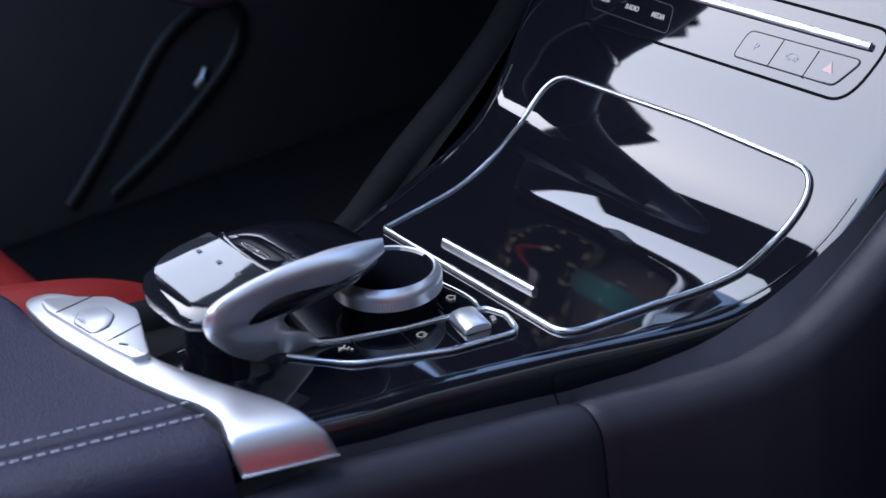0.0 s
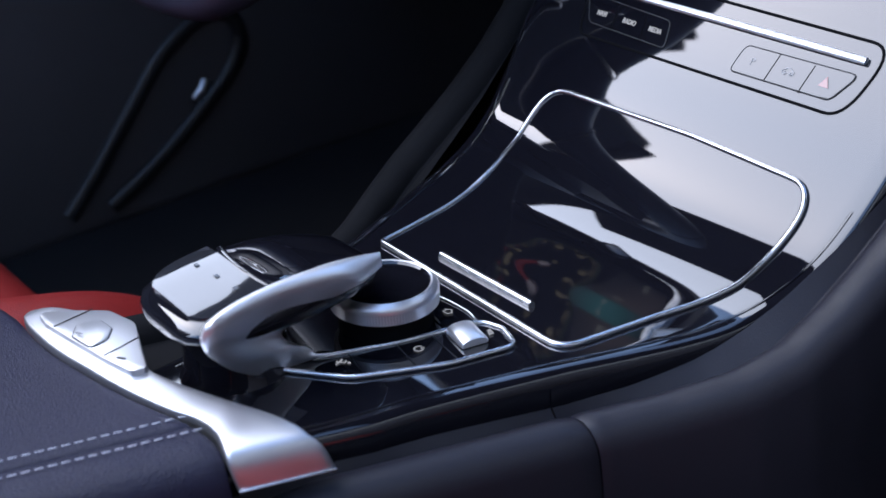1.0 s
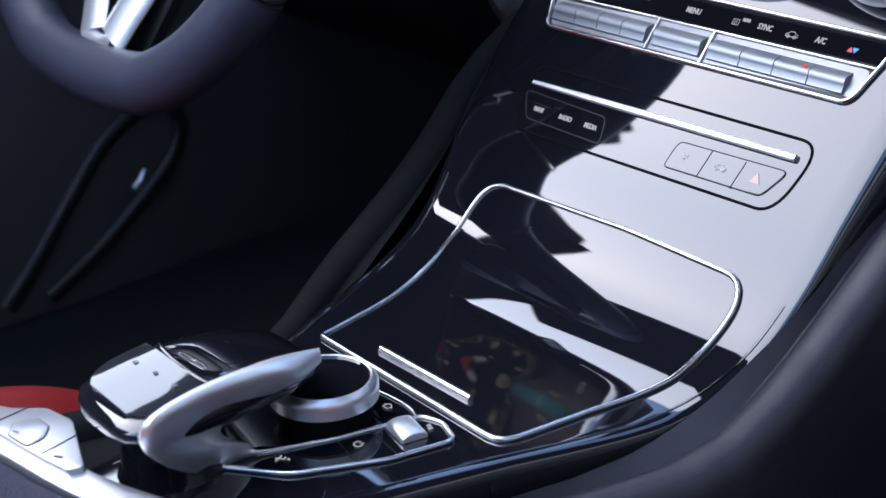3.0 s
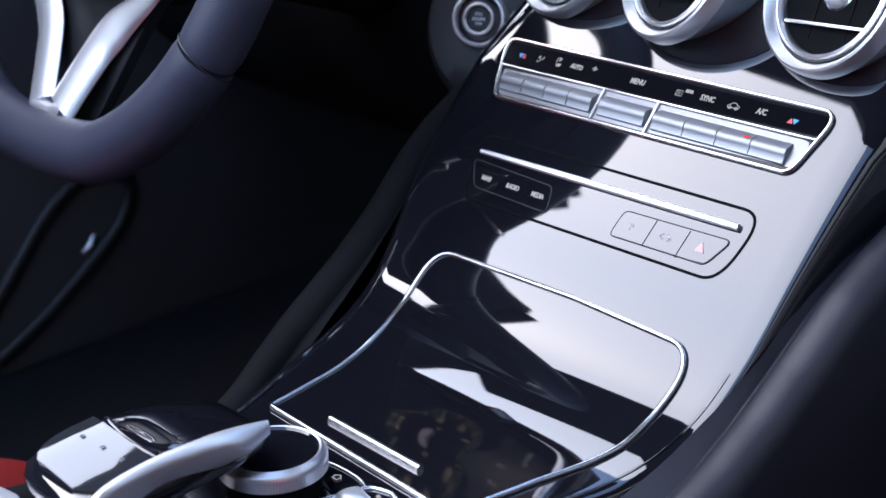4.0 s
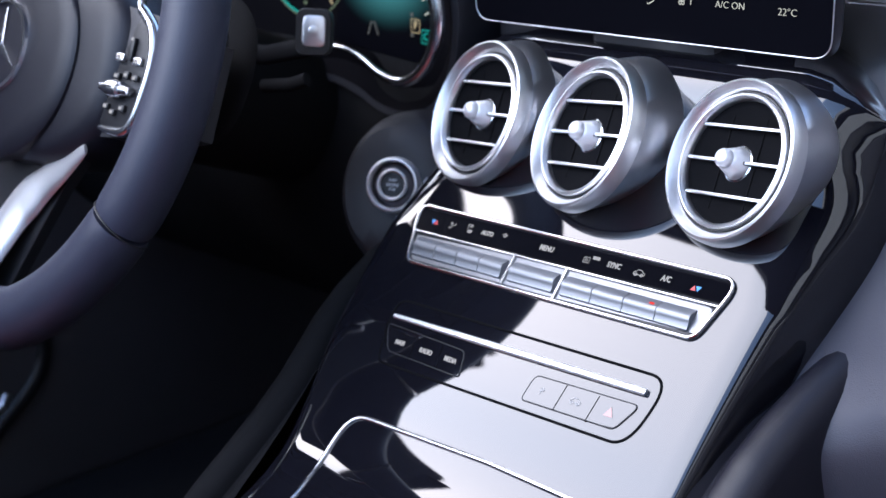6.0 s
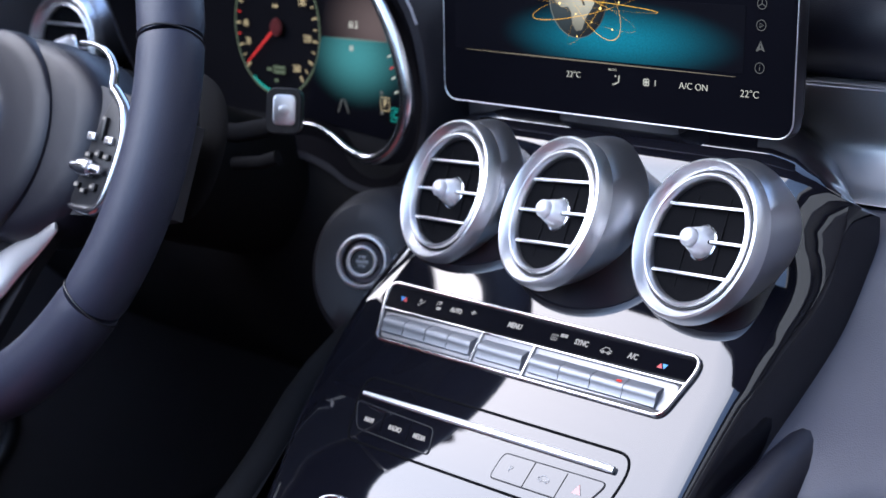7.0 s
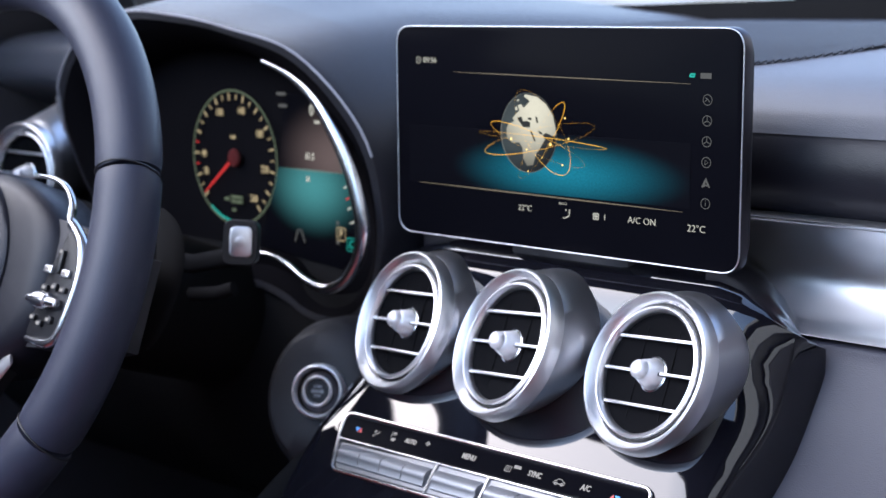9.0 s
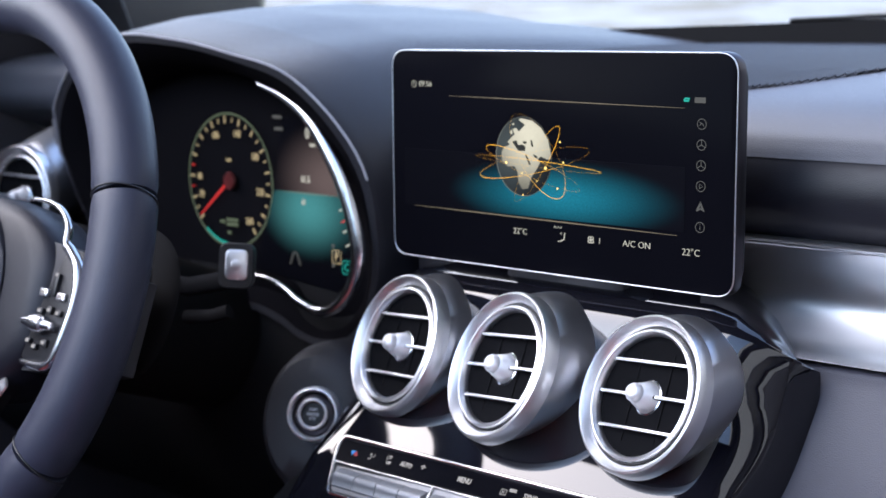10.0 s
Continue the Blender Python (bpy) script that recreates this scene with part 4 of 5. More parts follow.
# one leather: shaded front in SMOOTH, lit top in a paler copy
across([(0.16, 0.682), (0.116, 0.691), (0.103, 0.703), (0.0985, 0.720), (0.1005, 0.736), (0.107, 0.7475), (0.120, 0.7570)], np.linspace(-0.16, 0.80, 60), SMOOTH, "front_pad", dash, label="padded leather dash front, kept darker as the shaded side")
across([(0.1028, 0.7430), (0.1075, 0.7505), (0.116, 0.7590), (0.138, 0.7712), (0.17, 0.7803), (0.24, 0.791), (0.36, 0.800), (0.56, 0.803)], np.linspace(-0.16, 0.80, 60), DASH_LIT, "upper_pad", dash, label="leather dash top, painted paler as the lit side")
across([(0.16, 0.693), (0.100, 0.6925), (0.0965, 0.690), (0.100, 0.686), (0.118, 0.668), (0.124, 0.648), (0.112, 0.629), (0.1015, 0.6215), (0.103, 0.6185), (0.15, 0.616)], np.linspace(0.080, 0.80, 44), DASH_SILVER, "silver_trim", dash, label="hollow satin silver trim strip")
# the lower panel swells towards the console, where it runs out into the knee pad
LOWER = [(0.16, 0.6165, 0.0), (0.106, 0.6165, 0.0), (0.096, 0.613, 0.0), (0.086, 0.596, 0.03), (0.068, 0.562, 0.22), (0.044, 0.532, 0.50), (0.020, 0.510, 0.78), (0.004, 0.490, 0.95), (0.000, 0.460, 1.0), (0.022, 0.380, 1.0), (0.10, 0.28, 0.6), (0.30, 0.2, 0.0)]
sections = []
for x in np.linspace(0.150, 0.80, 70):
    swell = math.exp(-((max(x, 0.18) - 0.18) / 0.05) ** 2)
    sections.append(spline([(x, y - 0.036 * w * swell, z - 0.020 * w * swell) for y, z, w in LOWER], 5))
# the light on this slope is put into its paler leather colour
part("lower_panel", loft(sections, closed=False), LOWER_LIT, dash, "leather lower dash panel, painted paler as its lit face")
across([(0.16, 0.693), (0.110, 0.690), (0.106, 0.670), (0.108, 0.640), (0.112, 0.60)], np.linspace(-0.17, 0.079, 12), SOFT, "centre_panel", dash, label="black panel behind the display")
# perforated speaker grille let into the dash top


def dash_z(y):
    return float(np.interp(y, [0.138, 0.17, 0.24, 0.36, 0.56], [0.771, 0.780, 0.791, 0.800, 0.803]))


def grille_row(u, lift, n=13):
    """A line of points across the grille's oval, from front to back."""
    reach = 0.19 * math.sqrt(1 - abs(u) ** 3)
    ys = [0.345 - reach + 2 * reach * k / (n - 1) for k in range(n)]
    return [Vector((-0.03 + 0.185 * u, y, dash_z(y) + lift)) for y in ys]


grille = part("speaker_grille", loft([grille_row(-0.99 + 1.98 * i / 40, 0.0014) for i in range(41)], closed=False), DOOR_TRIM, dash, "grey speaker grille with fine ribs")
for i in range(90):
    part("rib", sweep(grille_row(-0.985 + 1.97 * i / 89, 0.0024), (0, 0, 1), 0.0022, 0.0024, seg=5), DASH_LIT, grille)
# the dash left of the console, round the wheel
# near-black colour stands in for the shade behind the wheel
across([(0.25, 0.70), (0.15, 0.66), (0.105, 0.62), (0.085, 0.57), (0.07, 0.52), (0.08, 0.46), (0.12, 0.40), (0.22, 0.33), (0.40, 0.28)], np.linspace(-0.80, -0.10, 40), RUBBER_AND_SHADE, "lower_panel", dash, label="lower dash panel, blackened for the shade there")
part("start_boss", loft([[SB @ Vector((0.048 * k * math.cos(u) - 0.012 * (1 - k), 0.060 * k * math.sin(u) - 0.006 * k, z)) for u in [2 * math.pi * q / 40 for q in range(40)]] for k, z in ((1.25, -0.09), (1.12, -0.03), (1.0, -0.012), (0.86, -0.004), (0.55, -0.002), (0.38, -0.003))]), SOFT, dash, "rounded black boss round the start button")
across([(0.40, 0.80), (0.25, 0.80), (0.16, 0.79), (0.14, 0.77), (0.15, 0.74), (0.25, 0.70)], np.linspace(-0.84, -0.50, 16), DASH_LIT, "upper_pad", dash)

# ---- instrument cluster ----
MASK = material("black_dial_mask", (0.008, 0.0075, 0.009), 0.7, grain=0.05, scale=60, spec=0.0)
cluster = thing("instrument_cluster", "hooded instrument cluster with a lit speedometer", "instrument cluster")
WINDOW = spline([(-0.385, 0, 0.614), (-0.340, 0, 0.6185), (-0.305, 0, 0.614), (-0.284, 0, 0.603), (-0.259, 0, 0.599), (-0.238, 0, 0.608), (-0.222, 0, 0.636), (-0.222, 0, 0.676), (-0.238, 0, 0.714), (-0.268, 0, 0.752), (-0.325, 0, 0.778), (-0.385, 0, 0.786), (-0.455, 0, 0.782), (-0.515, 0, 0.757), (-0.548, 0, 0.705), (-0.548, 0, 0.650), (-0.520, 0, 0.610), (-0.485, 0, 0.600), (-0.445, 0, 0.610)], 6, closed=True)
HOOD = spline([(-0.385, 0, 0.585), (-0.340, 0, 0.590), (-0.305, 0, 0.583), (-0.280, 0, 0.573), (-0.250, 0, 0.570), (-0.216, 0, 0.580), (-0.192, 0, 0.618), (-0.182, 0, 0.668), (-0.193, 0, 0.732), (-0.250, 0, 0.787), (-0.325, 0, 0.806), (-0.395, 0, 0.8165), (-0.470, 0, 0.8185), (-0.540, 0, 0.792), (-0.588, 0, 0.742), (-0.582, 0, 0.690), (-0.550, 0, 0.630), (-0.500, 0, 0.575), (-0.445, 0, 0.580)], 6, closed=True)


def lip(p, q):
    """How far the hood reaches back over the dials: further at the top."""
    return float(np.interp(p.z, [0.60, 0.70, 0.80], [0.082, 0.070, 0.050]))


sections = [[Vector((p.x, 0.106, p.z)) for p in WINDOW],
            [Vector((p.x, 0.090, p.z)) for p in WINDOW],
            [Vector((p.x * 0.6 + h.x * 0.4, lip(h, p) + 0.012, p.z * 0.6 + h.z * 0.4)) for p, h in zip(WINDOW, HOOD)],
            [Vector((p.x * 0.2 + h.x * 0.8, lip(h, p) + 0.001, p.z * 0.2 + h.z * 0.8)) for p, h in zip(WINDOW, HOOD)],
            [Vector((h.x, lip(h, h), h.z)) for h in HOOD],
            [Vector((-0.385 + (h.x + 0.385) * 1.02, lip(h, h) + 0.006, 0.69 + (h.z - 0.69) * 1.02)) for h in HOOD],
            [Vector((-0.385 + (h.x + 0.385) * 1.05, 0.12, 0.69 + (h.z - 0.69) * (1.11 if h.z > 0.69 else 1.0))) for h in HOOD],
            [Vector((-0.385 + (h.x + 0.385) * 1.15, 0.20, 0.69 + (h.z - 0.69) * (1.17 if h.z > 0.69 else 1.0))) for h in HOOD],
            [Vector((-0.385 + (h.x + 0.385) * 1.5, 0.36, 0.69 + (h.z - 0.69) * (1.15 if h.z > 0.69 else 1.0) + max(0.0, -0.40 - h.x) * 0.16)) for h in HOOD],
            [Vector((-0.385 + (h.x + 0.385) * 1.9, 0.56, 0.69 + (h.z - 0.69) * (1.08 if h.z > 0.69 else 1.0) + max(0.0, -0.40 - h.x) * 0.20)) for h in HOOD]]
part("hood_lining", loft(sections[:4], caps=False), MASK, cluster, "matt black lining")
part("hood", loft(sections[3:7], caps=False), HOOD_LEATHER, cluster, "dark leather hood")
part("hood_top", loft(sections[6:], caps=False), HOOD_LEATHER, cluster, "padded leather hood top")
edge = [Vector((h.x, lip(h, h) - 0.0004, h.z)) for h in HOOD if h.z > 0.70]
edge.sort(key=lambda p: p.x)
part("hood_seam", sweep(edge, (0, 1, 0.3), 0.0022, 0.0022, seg=6), material("grey_edge", (0.40, 0.40, 0.44), 0.35), cluster, "fine grey edge line")
part("face", plate([(p.x, p.z) for p in WINDOW][::2], 0.004, at=frame_of((0, 0.1040, 0), (1, 0, 0), (0, -1, 0))), MASK, cluster, "black dial face")
CHR = spline([(-0.305, 0.066, 0.7805), (-0.274, 0.066, 0.7700), (-0.247, 0.066, 0.7540), (-0.226, 0.066, 0.7310), (-0.210, 0.066, 0.7060), (-0.200, 0.066, 0.6800), (-0.195, 0.066, 0.6550), (-0.200, 0.066, 0.6330), (-0.215, 0.066, 0.6130), (-0.238, 0.066, 0.6030), (-0.262, 0.066, 0.6080), (-0.281, 0.066, 0.6175), (-0.301, 0.066, 0.6230), (-0.325, 0.066, 0.6225)], 6)
n = len(CHR)
part("chrome_sweep", sweep(CHR, (0.25, -1, 0), 0.0130, 0.009, seg=14, taper=[min(1.0, 0.25 + 3.0 * k / n) if k < n * 0.3 else max(0.34, 1.0 - 1.5 * (k / n - 0.45)) if k > n * 0.45 else 1.0 for k in range(n)]), CHROME, cluster, "sweeping chrome surround")
CF = frame_of((-0.3830, 0.0995, 0.6945), (1, 0, 0), (0, -1, 0)) @ Matrix.Diagonal((1.07, 1.13, 1, 1))
BEIGE = glowing("lit_dial_beige", (0.80, 0.68, 0.42), 0.25)
RIM_LIT = glowing("lit_dial_rim", (0.30, 0.42, 0.28), 0.15)
TICK_RED = glowing("lit_red", (0.9, 0.05, 0.05), 0.3)
CYAN = glowing("lit_cyan", (0.0, 0.60, 0.52), 0.25)
dial = part("speedometer", lathe([(0.0505, 0.0), (0.0512, 0.0004), (0.0518, 0.0)], 80, at=CF, closed=True), RIM_LIT, cluster, "round lit speedometer")
for i in range(27):
    a = radians(220 - i * 272 / 26)
    big = i % 2 == 0
    m = CF @ pose(0.0465 * math.cos(a), 0.0465 * math.sin(a), 0.0004, 0, 0, math.degrees(a))
    part("tick", box(0.0052 if big else 0.0038, 0.0014 if big else 0.0009, 0.0003, at=m), TICK_RED if i in (3, 5) else BEIGE, dial)
for i, word in ((2, "20"), (4, "40"), (10, "100"), (14, "140"), (18, "180"), (22, "220"), (26, "260")):
    a = radians(220 - i * 272 / 26)
    letters(word, 0.0078, BEIGE, dial, CF @ T((0.0375 * math.cos(a), 0.0375 * math.sin(a), 0.0004)))
a = radians(218)
part("needle", sweep([CF @ Vector((r * math.cos(a), r * math.sin(a), 0.0012)) for r in (0.006, 0.02, 0.034, 0.047)], (0, -1, 0), 0.0022, 0.0005, seg=6, taper=[1.3, 1.1, 0.9, 0.5]), TICK_RED, dial, "glowing red needle")
part("needle_cap", lathe([(0.0, 0.0020), (0.0062, 0.0016), (0.0070, 0.0)], 32, at=CF), material("dark_red_cap", (0.10, 0.01, 0.01), 0.4), dial)
part("fuel_arc", sweep([CF @ Vector((0.0490 * math.cos(radians(u)), 0.0490 * math.sin(radians(u)), 0.0005)) for u in range(232, 268, 3)], (0, -1, 0), 0.0022, 0.0004, seg=6), CYAN, dial)
letters("km/h", 0.0040, BEIGE, dial, CF @ T((0.0, 0.016, 0.0004)))
for x, y, w in ((-0.010, -0.032, 0.006), (0.002, -0.0300, 0.014), (0.002, -0.0335, 0.014), (-0.002, -0.040, 0.004)):
    part("sign", box(w, 0.0022, 0.0003, at=CF @ T((x, y, 0.0004))), RIM_LIT, dial)
ROAD = screen_picture("teal_road_picture", (-0.284, 0.678), 0.066, 0.046, (0.09, 0.48, 0.52), 0.34)
PF = frame_of((0, 0.0993, 0), (1, 0, 0), (0, -1, 0))
part("road_picture", plate([(-0.352, 0.622), (-0.252, 0.612), (-0.228, 0.640), (-0.228, 0.6895), (-0.326, 0.6905)], 0.0002), ROAD, cluster, "lit blue-green picture").matrix_local = PF
HAZE = screen_picture("grey_haze_picture", (-0.258, 0.702), 0.075, 0.052, (0.30, 0.235, 0.235), 0.26)
part("sky_picture", plate([(-0.326, 0.6912), (-0.228, 0.6902), (-0.238, 0.716), (-0.266, 0.752), (-0.315, 0.752)], 0.0002), HAZE, cluster, "lit grey picture").matrix_local = PF
for word, x, z, size, mat in (("0", -0.2834, 0.7395, 0.0130, UI), ("km/h", -0.2775, 0.7305, 0.0040, UI), ("61.5", -0.2867, 0.7019, 0.0080, UI), ("61", -0.2894, 0.6831, 0.0065, UI), ("P", -0.2522, 0.6413, 0.0090, BEIGE), ("C", -0.2407, 0.6337, 0.0090, CYAN)):
    letters(word, size, mat, cluster, PF @ T((x, z, 0.0008)), bold=0.0001)
for x, z, mat in ((-0.2522, 0.6413, BEIGE), (-0.2407, 0.6337, CYAN)):
    part("frame_line", sweep([PF @ Vector((x + px, z + pz, 0.0007)) for px, pz in rrect(0.0095, 0.0105, 0.001, 2)], (0, -1, 0), 0.0007, 0.0003, closed=True, seg=6), mat, cluster)
part("lane_sign", sweep([PF @ Vector((-0.3013 + px, 0.6350 + pz, 0.0007)) for px, pz in ((-0.006, -0.005), (-0.002, 0.005), (0.002, 0.005), (0.006, -0.005))], (0, -1, 0), 0.0014, 0.0003, seg=6), DIM, cluster)
part("horizon_glow", sweep([PF @ Vector((x, 0.6905 + 0.03 * (x + 0.29) ** 2, 0.0006)) for x in np.linspace(-0.322, -0.238, 9)], (0, -1, 0), 0.0016, 0.0002, seg=6, taper=[0.1, 0.3, 0.7, 1, 1, 0.8, 0.5, 0.3, 0.1]), glowing("lit_horizon", (0.30, 0.55, 0.52), 0.16), cluster)
for x, z, w in ((-0.3197, 0.7518, 0.011), (-0.3180, 0.7421, 0.010), (-0.2560, 0.650, 0.003), (-0.2560, 0.634, 0.003)):
    part("sign", box(w, 0.0026, 0.0003, at=PF @ T((x, z, 0.0007))), DIM, cluster)
for x, z, mat in ((-0.246, 0.680, UI), (-0.2435, 0.671, TICK_RED), (-0.242, 0.663, UI), (-0.239, 0.652, UI)):
    part("gauge_tick", box(0.0045, 0.0013, 0.0003, at=PF @ T((x, z, 0.0009)) @ pose(0, 0, 0, 0, 0, 25)), mat, cluster)
# ---- touchpad controller ----
REST_X = -0.0225
controller = thing("touchpad_controller", "piano-black touchpad hand rest with silver arm", "controller")
secs = []
for y, w, zt, zb in ((-0.4440, 0.014, 0.4195, 0.4150), (-0.4420, 0.024, 0.4230, 0.4140), (-0.4358, 0.0325, 0.4262, 0.4130), (-0.4262, 0.0365, 0.4282, 0.4110), (-0.4109, 0.0380, 0.4300, 0.4080), (-0.3917, 0.0385, 0.4312, 0.4060), (-0.3725, 0.0375, 0.4302, 0.4055), (-0.3533, 0.0350, 0.4265, 0.4065), (-0.3380, 0.0305, 0.4217, 0.4085), (-0.3303, 0.0240, 0.4190, 0.4110), (-0.3270, 0.0140, 0.4165, 0.4130)):
    zc, hh = (zt + zb) / 2, (zt - zb) / 2
    secs.append([(REST_X + w * math.copysign(abs(math.cos(u)) ** 0.60, math.cos(u)), y, zc + hh * math.copysign(abs(math.sin(u)) ** 0.78, math.sin(u))) for u in [2 * math.pi * k / 48 for k in range(48)]])
part("hand_rest", loft(secs), PIANO, controller, "glossy black hand rest")
PADMAT = material("grey_touch_surface", (0.020, 0.021, 0.025), 0.05, grain=0.02, scale=200, spec=0.6, coat=0.3)


def rest_top(x, y):
    zt = float(np.interp(y, [-0.4358, -0.4262, -0.4109, -0.3917, -0.3725], [0.4280, 0.4288, 0.4301, 0.4312, 0.4302]))
    return zt - 0.0012 * abs((x - REST_X) / 0.031) ** 4 - 0.05 * (x - REST_X)


bm = bmesh.new()
rows = []
for i in range(13):
    y = -0.4365 + 0.0395 * i / 12
    w = 0.0315 * (1 - ((-0.397 - y) / 0.0435) ** 4) ** 0.5
    rows.append([bm.verts.new((REST_X + w * (k / 6 - 1), y, rest_top(REST_X + w * (k / 6 - 1), y) + 0.0009)) for k in range(13)])
for a, b in zip(rows, rows[1:]):
    for j in range(12):
        bm.faces.new((a[j], a[j + 1], b[j + 1], b[j]))
skirt = bmesh.ops.extrude_edge_only(bm, edges=[e for e in bm.edges if e.is_boundary])["geom"]
for q in skirt:
    if isinstance(q, bmesh.types.BMVert):
        q.co.z -= 0.0045
part("touch_surface", bm, PADMAT, controller, "smooth touch surface")
part("pad_ridge", sweep([(x, -0.3960 + 0.004 * ((x - REST_X) / 0.03) ** 2, rest_top(x, -0.3950) + 0.0003) for x in np.linspace(REST_X - 0.0255, REST_X + 0.030, 14)], (0, 0, 1), 0.0035, 0.0018), PIANO, controller)
for x, y in ((-0.0400, -0.4110), (-0.0240, -0.4090), (-0.0080, -0.4080)):
    part("touch_mark", box(0.0030, 0.0022, 0.0003, at=T((x, y, rest_top(x, y) + 0.0012))), FAINT, controller)
# the arm is a bowed blade between an outer and an inner edge
OUTER = spline([(0.0108, -0.3345, 0.4300), (0.0140, -0.3650, 0.4365), (0.0135, -0.3950, 0.4385), (0.0150, -0.4200, 0.4380), (0.0185, -0.4360, 0.4365), (0.0205, -0.4425, 0.4320), (0.0195, -0.4410, 0.4235), (0.0155, -0.4340, 0.4140), (0.0115, -0.4240, 0.4035), (0.0060, -0.4100, 0.3925), (0.0005, -0.3940, 0.3835), (0.0040, -0.3725, 0.3812), (0.0152, -0.3432, 0.3802), (0.0260, -0.3105, 0.3798)], 6)
INNER = spline([(0.0115, -0.3345, 0.4225), (0.0130, -0.3500, 0.4195), (0.0115, -0.3620, 0.4165), (0.0060, -0.3725, 0.4110), (0.0000, -0.3810, 0.4065), (-0.0030, -0.3870, 0.4015), (-0.0055, -0.3885, 0.3960), (-0.0070, -0.3865, 0.3905), (-0.0065, -0.3825, 0.3855), (-0.0035, -0.3775, 0.3828), (-0.0005, -0.3735, 0.3822), (0.0028, -0.3700, 0.3812), (0.0140, -0.3425, 0.3802), (0.0250, -0.3100, 0.3798)], 6)
secs = []
n = len(OUTER)
for i, (p, q) in enumerate(zip(OUTER, INNER)):
    f = min(1.0, max(0.0, (i / n - 0.30) / 0.45))
    face = Vector((0.70, -0.35, 0.62)).lerp(Vector((0.45, -0.25, 0.85)), f * f * (3 - 2 * f))
    across_v = (q - p)
    face = (face - across_v * face.dot(across_v) / across_v.length_squared).normalized()
    thick = min(0.0105, 0.42 * across_v.length)
    ring = []
    for k in range(24):
        u = 2 * math.pi * k / 24
        w = 0.5 - 0.5 * math.cos(u)
        ring.append(p + across_v * w + face * (thick * math.sin(u) * (0.85 if math.sin(u) > 0 else 1.0)))
    secs.append(ring)
part("silver_arm", loft(secs), BLADE, controller, "curved satin silver arm")
part("pedestal", loft([[(REST_X + 0.024 * k * math.cos(u), -0.405 + 0.028 * k * math.sin(u), z) for u in [2 * math.pi * q / 32 for q in range(32)]] for k, z in ((1.15, 0.376), (1.0, 0.384), (0.95, 0.408))]), PIANO, controller)

# ---- rotary dial ----
dialk = thing("rotary_dial", "knurled silver rotary dial with a black glossy top", "dial", frame_of((-0.0065, -0.3222, 0.3680), (1, 0, 0), (-0.03, 0.03, 0.999)))
part("dial_ring", lathe([(0.0250, 0.0322), (0.0262, 0.0326), (0.0284, 0.0306), (0.0293, 0.0292), (0.0294, 0.0274)], 96), SATIN, dialk, "satin silver dial ring")
bm = bmesh.new()
for row in range(5):
    for k in range(116):
        a = 2 * math.pi * k / 116
        box(0.0012, 0.0011, 0.0009, at=Matrix.Rotation(a, 4, "Z") @ T((0.0287, 0, 0.0216 + row * 0.0013)), bm=bm)
band = part("band", lathe([(0.0288, 0.0280), (0.0288, 0.0212), (0.0278, 0.0202), (0.019, 0.0202)], 96), TRIM, dialk, "satin grey dial band")
tagged(part("knurl", bm, SATIN, band, "fine silver knurling"), kind="stuff")
part("dial_top", lathe([(0.0, 0.0298), (0.017, 0.0300), (0.0240, 0.0308), (0.0252, 0.0321)], 64), PIANO, dialk, "glossy black dial top")
part("dial_base", lathe([(0.0262, 0.006), (0.0255, 0.0140), (0.0262, 0.0190), (0.0268, 0.0203), (0.0, 0.0203)], 64), VOID, dialk)

# ---- key panel beside the dial ----
panel = thing("console_key_panel", "chrome-edged strip of black keys beside the dial", "control panel")
KP = rounded([(-0.0035, -0.3935, 0.002), (0.0290, -0.3700, 0.03), (0.0530, -0.3260, 0.05), (0.0628, -0.2905, 0.007), (0.0450, -0.2845, 0.006), (0.0328, -0.2880, 0.008), (0.0180, -0.3350, 0.05), (0.0030, -0.3690, 0.04), (-0.0045, -0.3810, 0.01)], 7)
part("key_plate", patch(KP, 0.0010, 0.002, 8, 30), PIANO, panel)
part("chrome_edge", rim(KP, 0.0014, 0.0028, 0.0028), CHROME_SATIN, panel, "thin chrome edge")
for a, b in (((0.0068, -0.3572), (0.0318, -0.3640)), ((0.0180, -0.3345), (0.0448, -0.3400)), ((0.0252, -0.3160), (0.0535, -0.3205))):
    part("groove", sweep([S(a[0] + (b[0] - a[0]) * f, a[1] + (b[1] - a[1]) * f, 0.0012) for f in (0, 0.5, 1)], (0, 0, 1), 0.0006, 0.0006, seg=6), BLACK, panel)
bm = bmesh.new()
rows = []
ends = (Vector((0.0300, -0.3015, 0.3795)), Vector((0.0490, -0.3060, 0.3795)))
for f in (0.0, 0.04, 0.96, 1.0):
    c = ends[0].lerp(ends[1], f)
    k = 0.9 if f in (0.0, 1.0) else 1.0
    rows.append([bm.verts.new(c + Vector((0.25, 0.95, 0)) * (0.0078 * k * math.cos(u)) + Vector((0, 0, 0.0046 * k * math.sin(u) ** 0.6))) for u in [math.pi * q / 16 for q in range(17)]])
for a, b in zip(rows, rows[1:]):
    for j in range(16):
        bm.faces.new((a[j], a[j + 1], b[j + 1], b[j]))
bm.faces.new(rows[0])
bm.faces.new(rows[-1])
part("volume_roller", bm, PALE_SATIN, panel, "silver volume roller")
part("roller_slot", patch(rounded([(0.0295, -0.3110, 0.002), (0.0485, -0.3120, 0.002), (0.0500, -0.2975, 0.002), (0.0305, -0.2940, 0.002)], 3), 0.0013, 0.001, 4, 6), BLACK, panel)


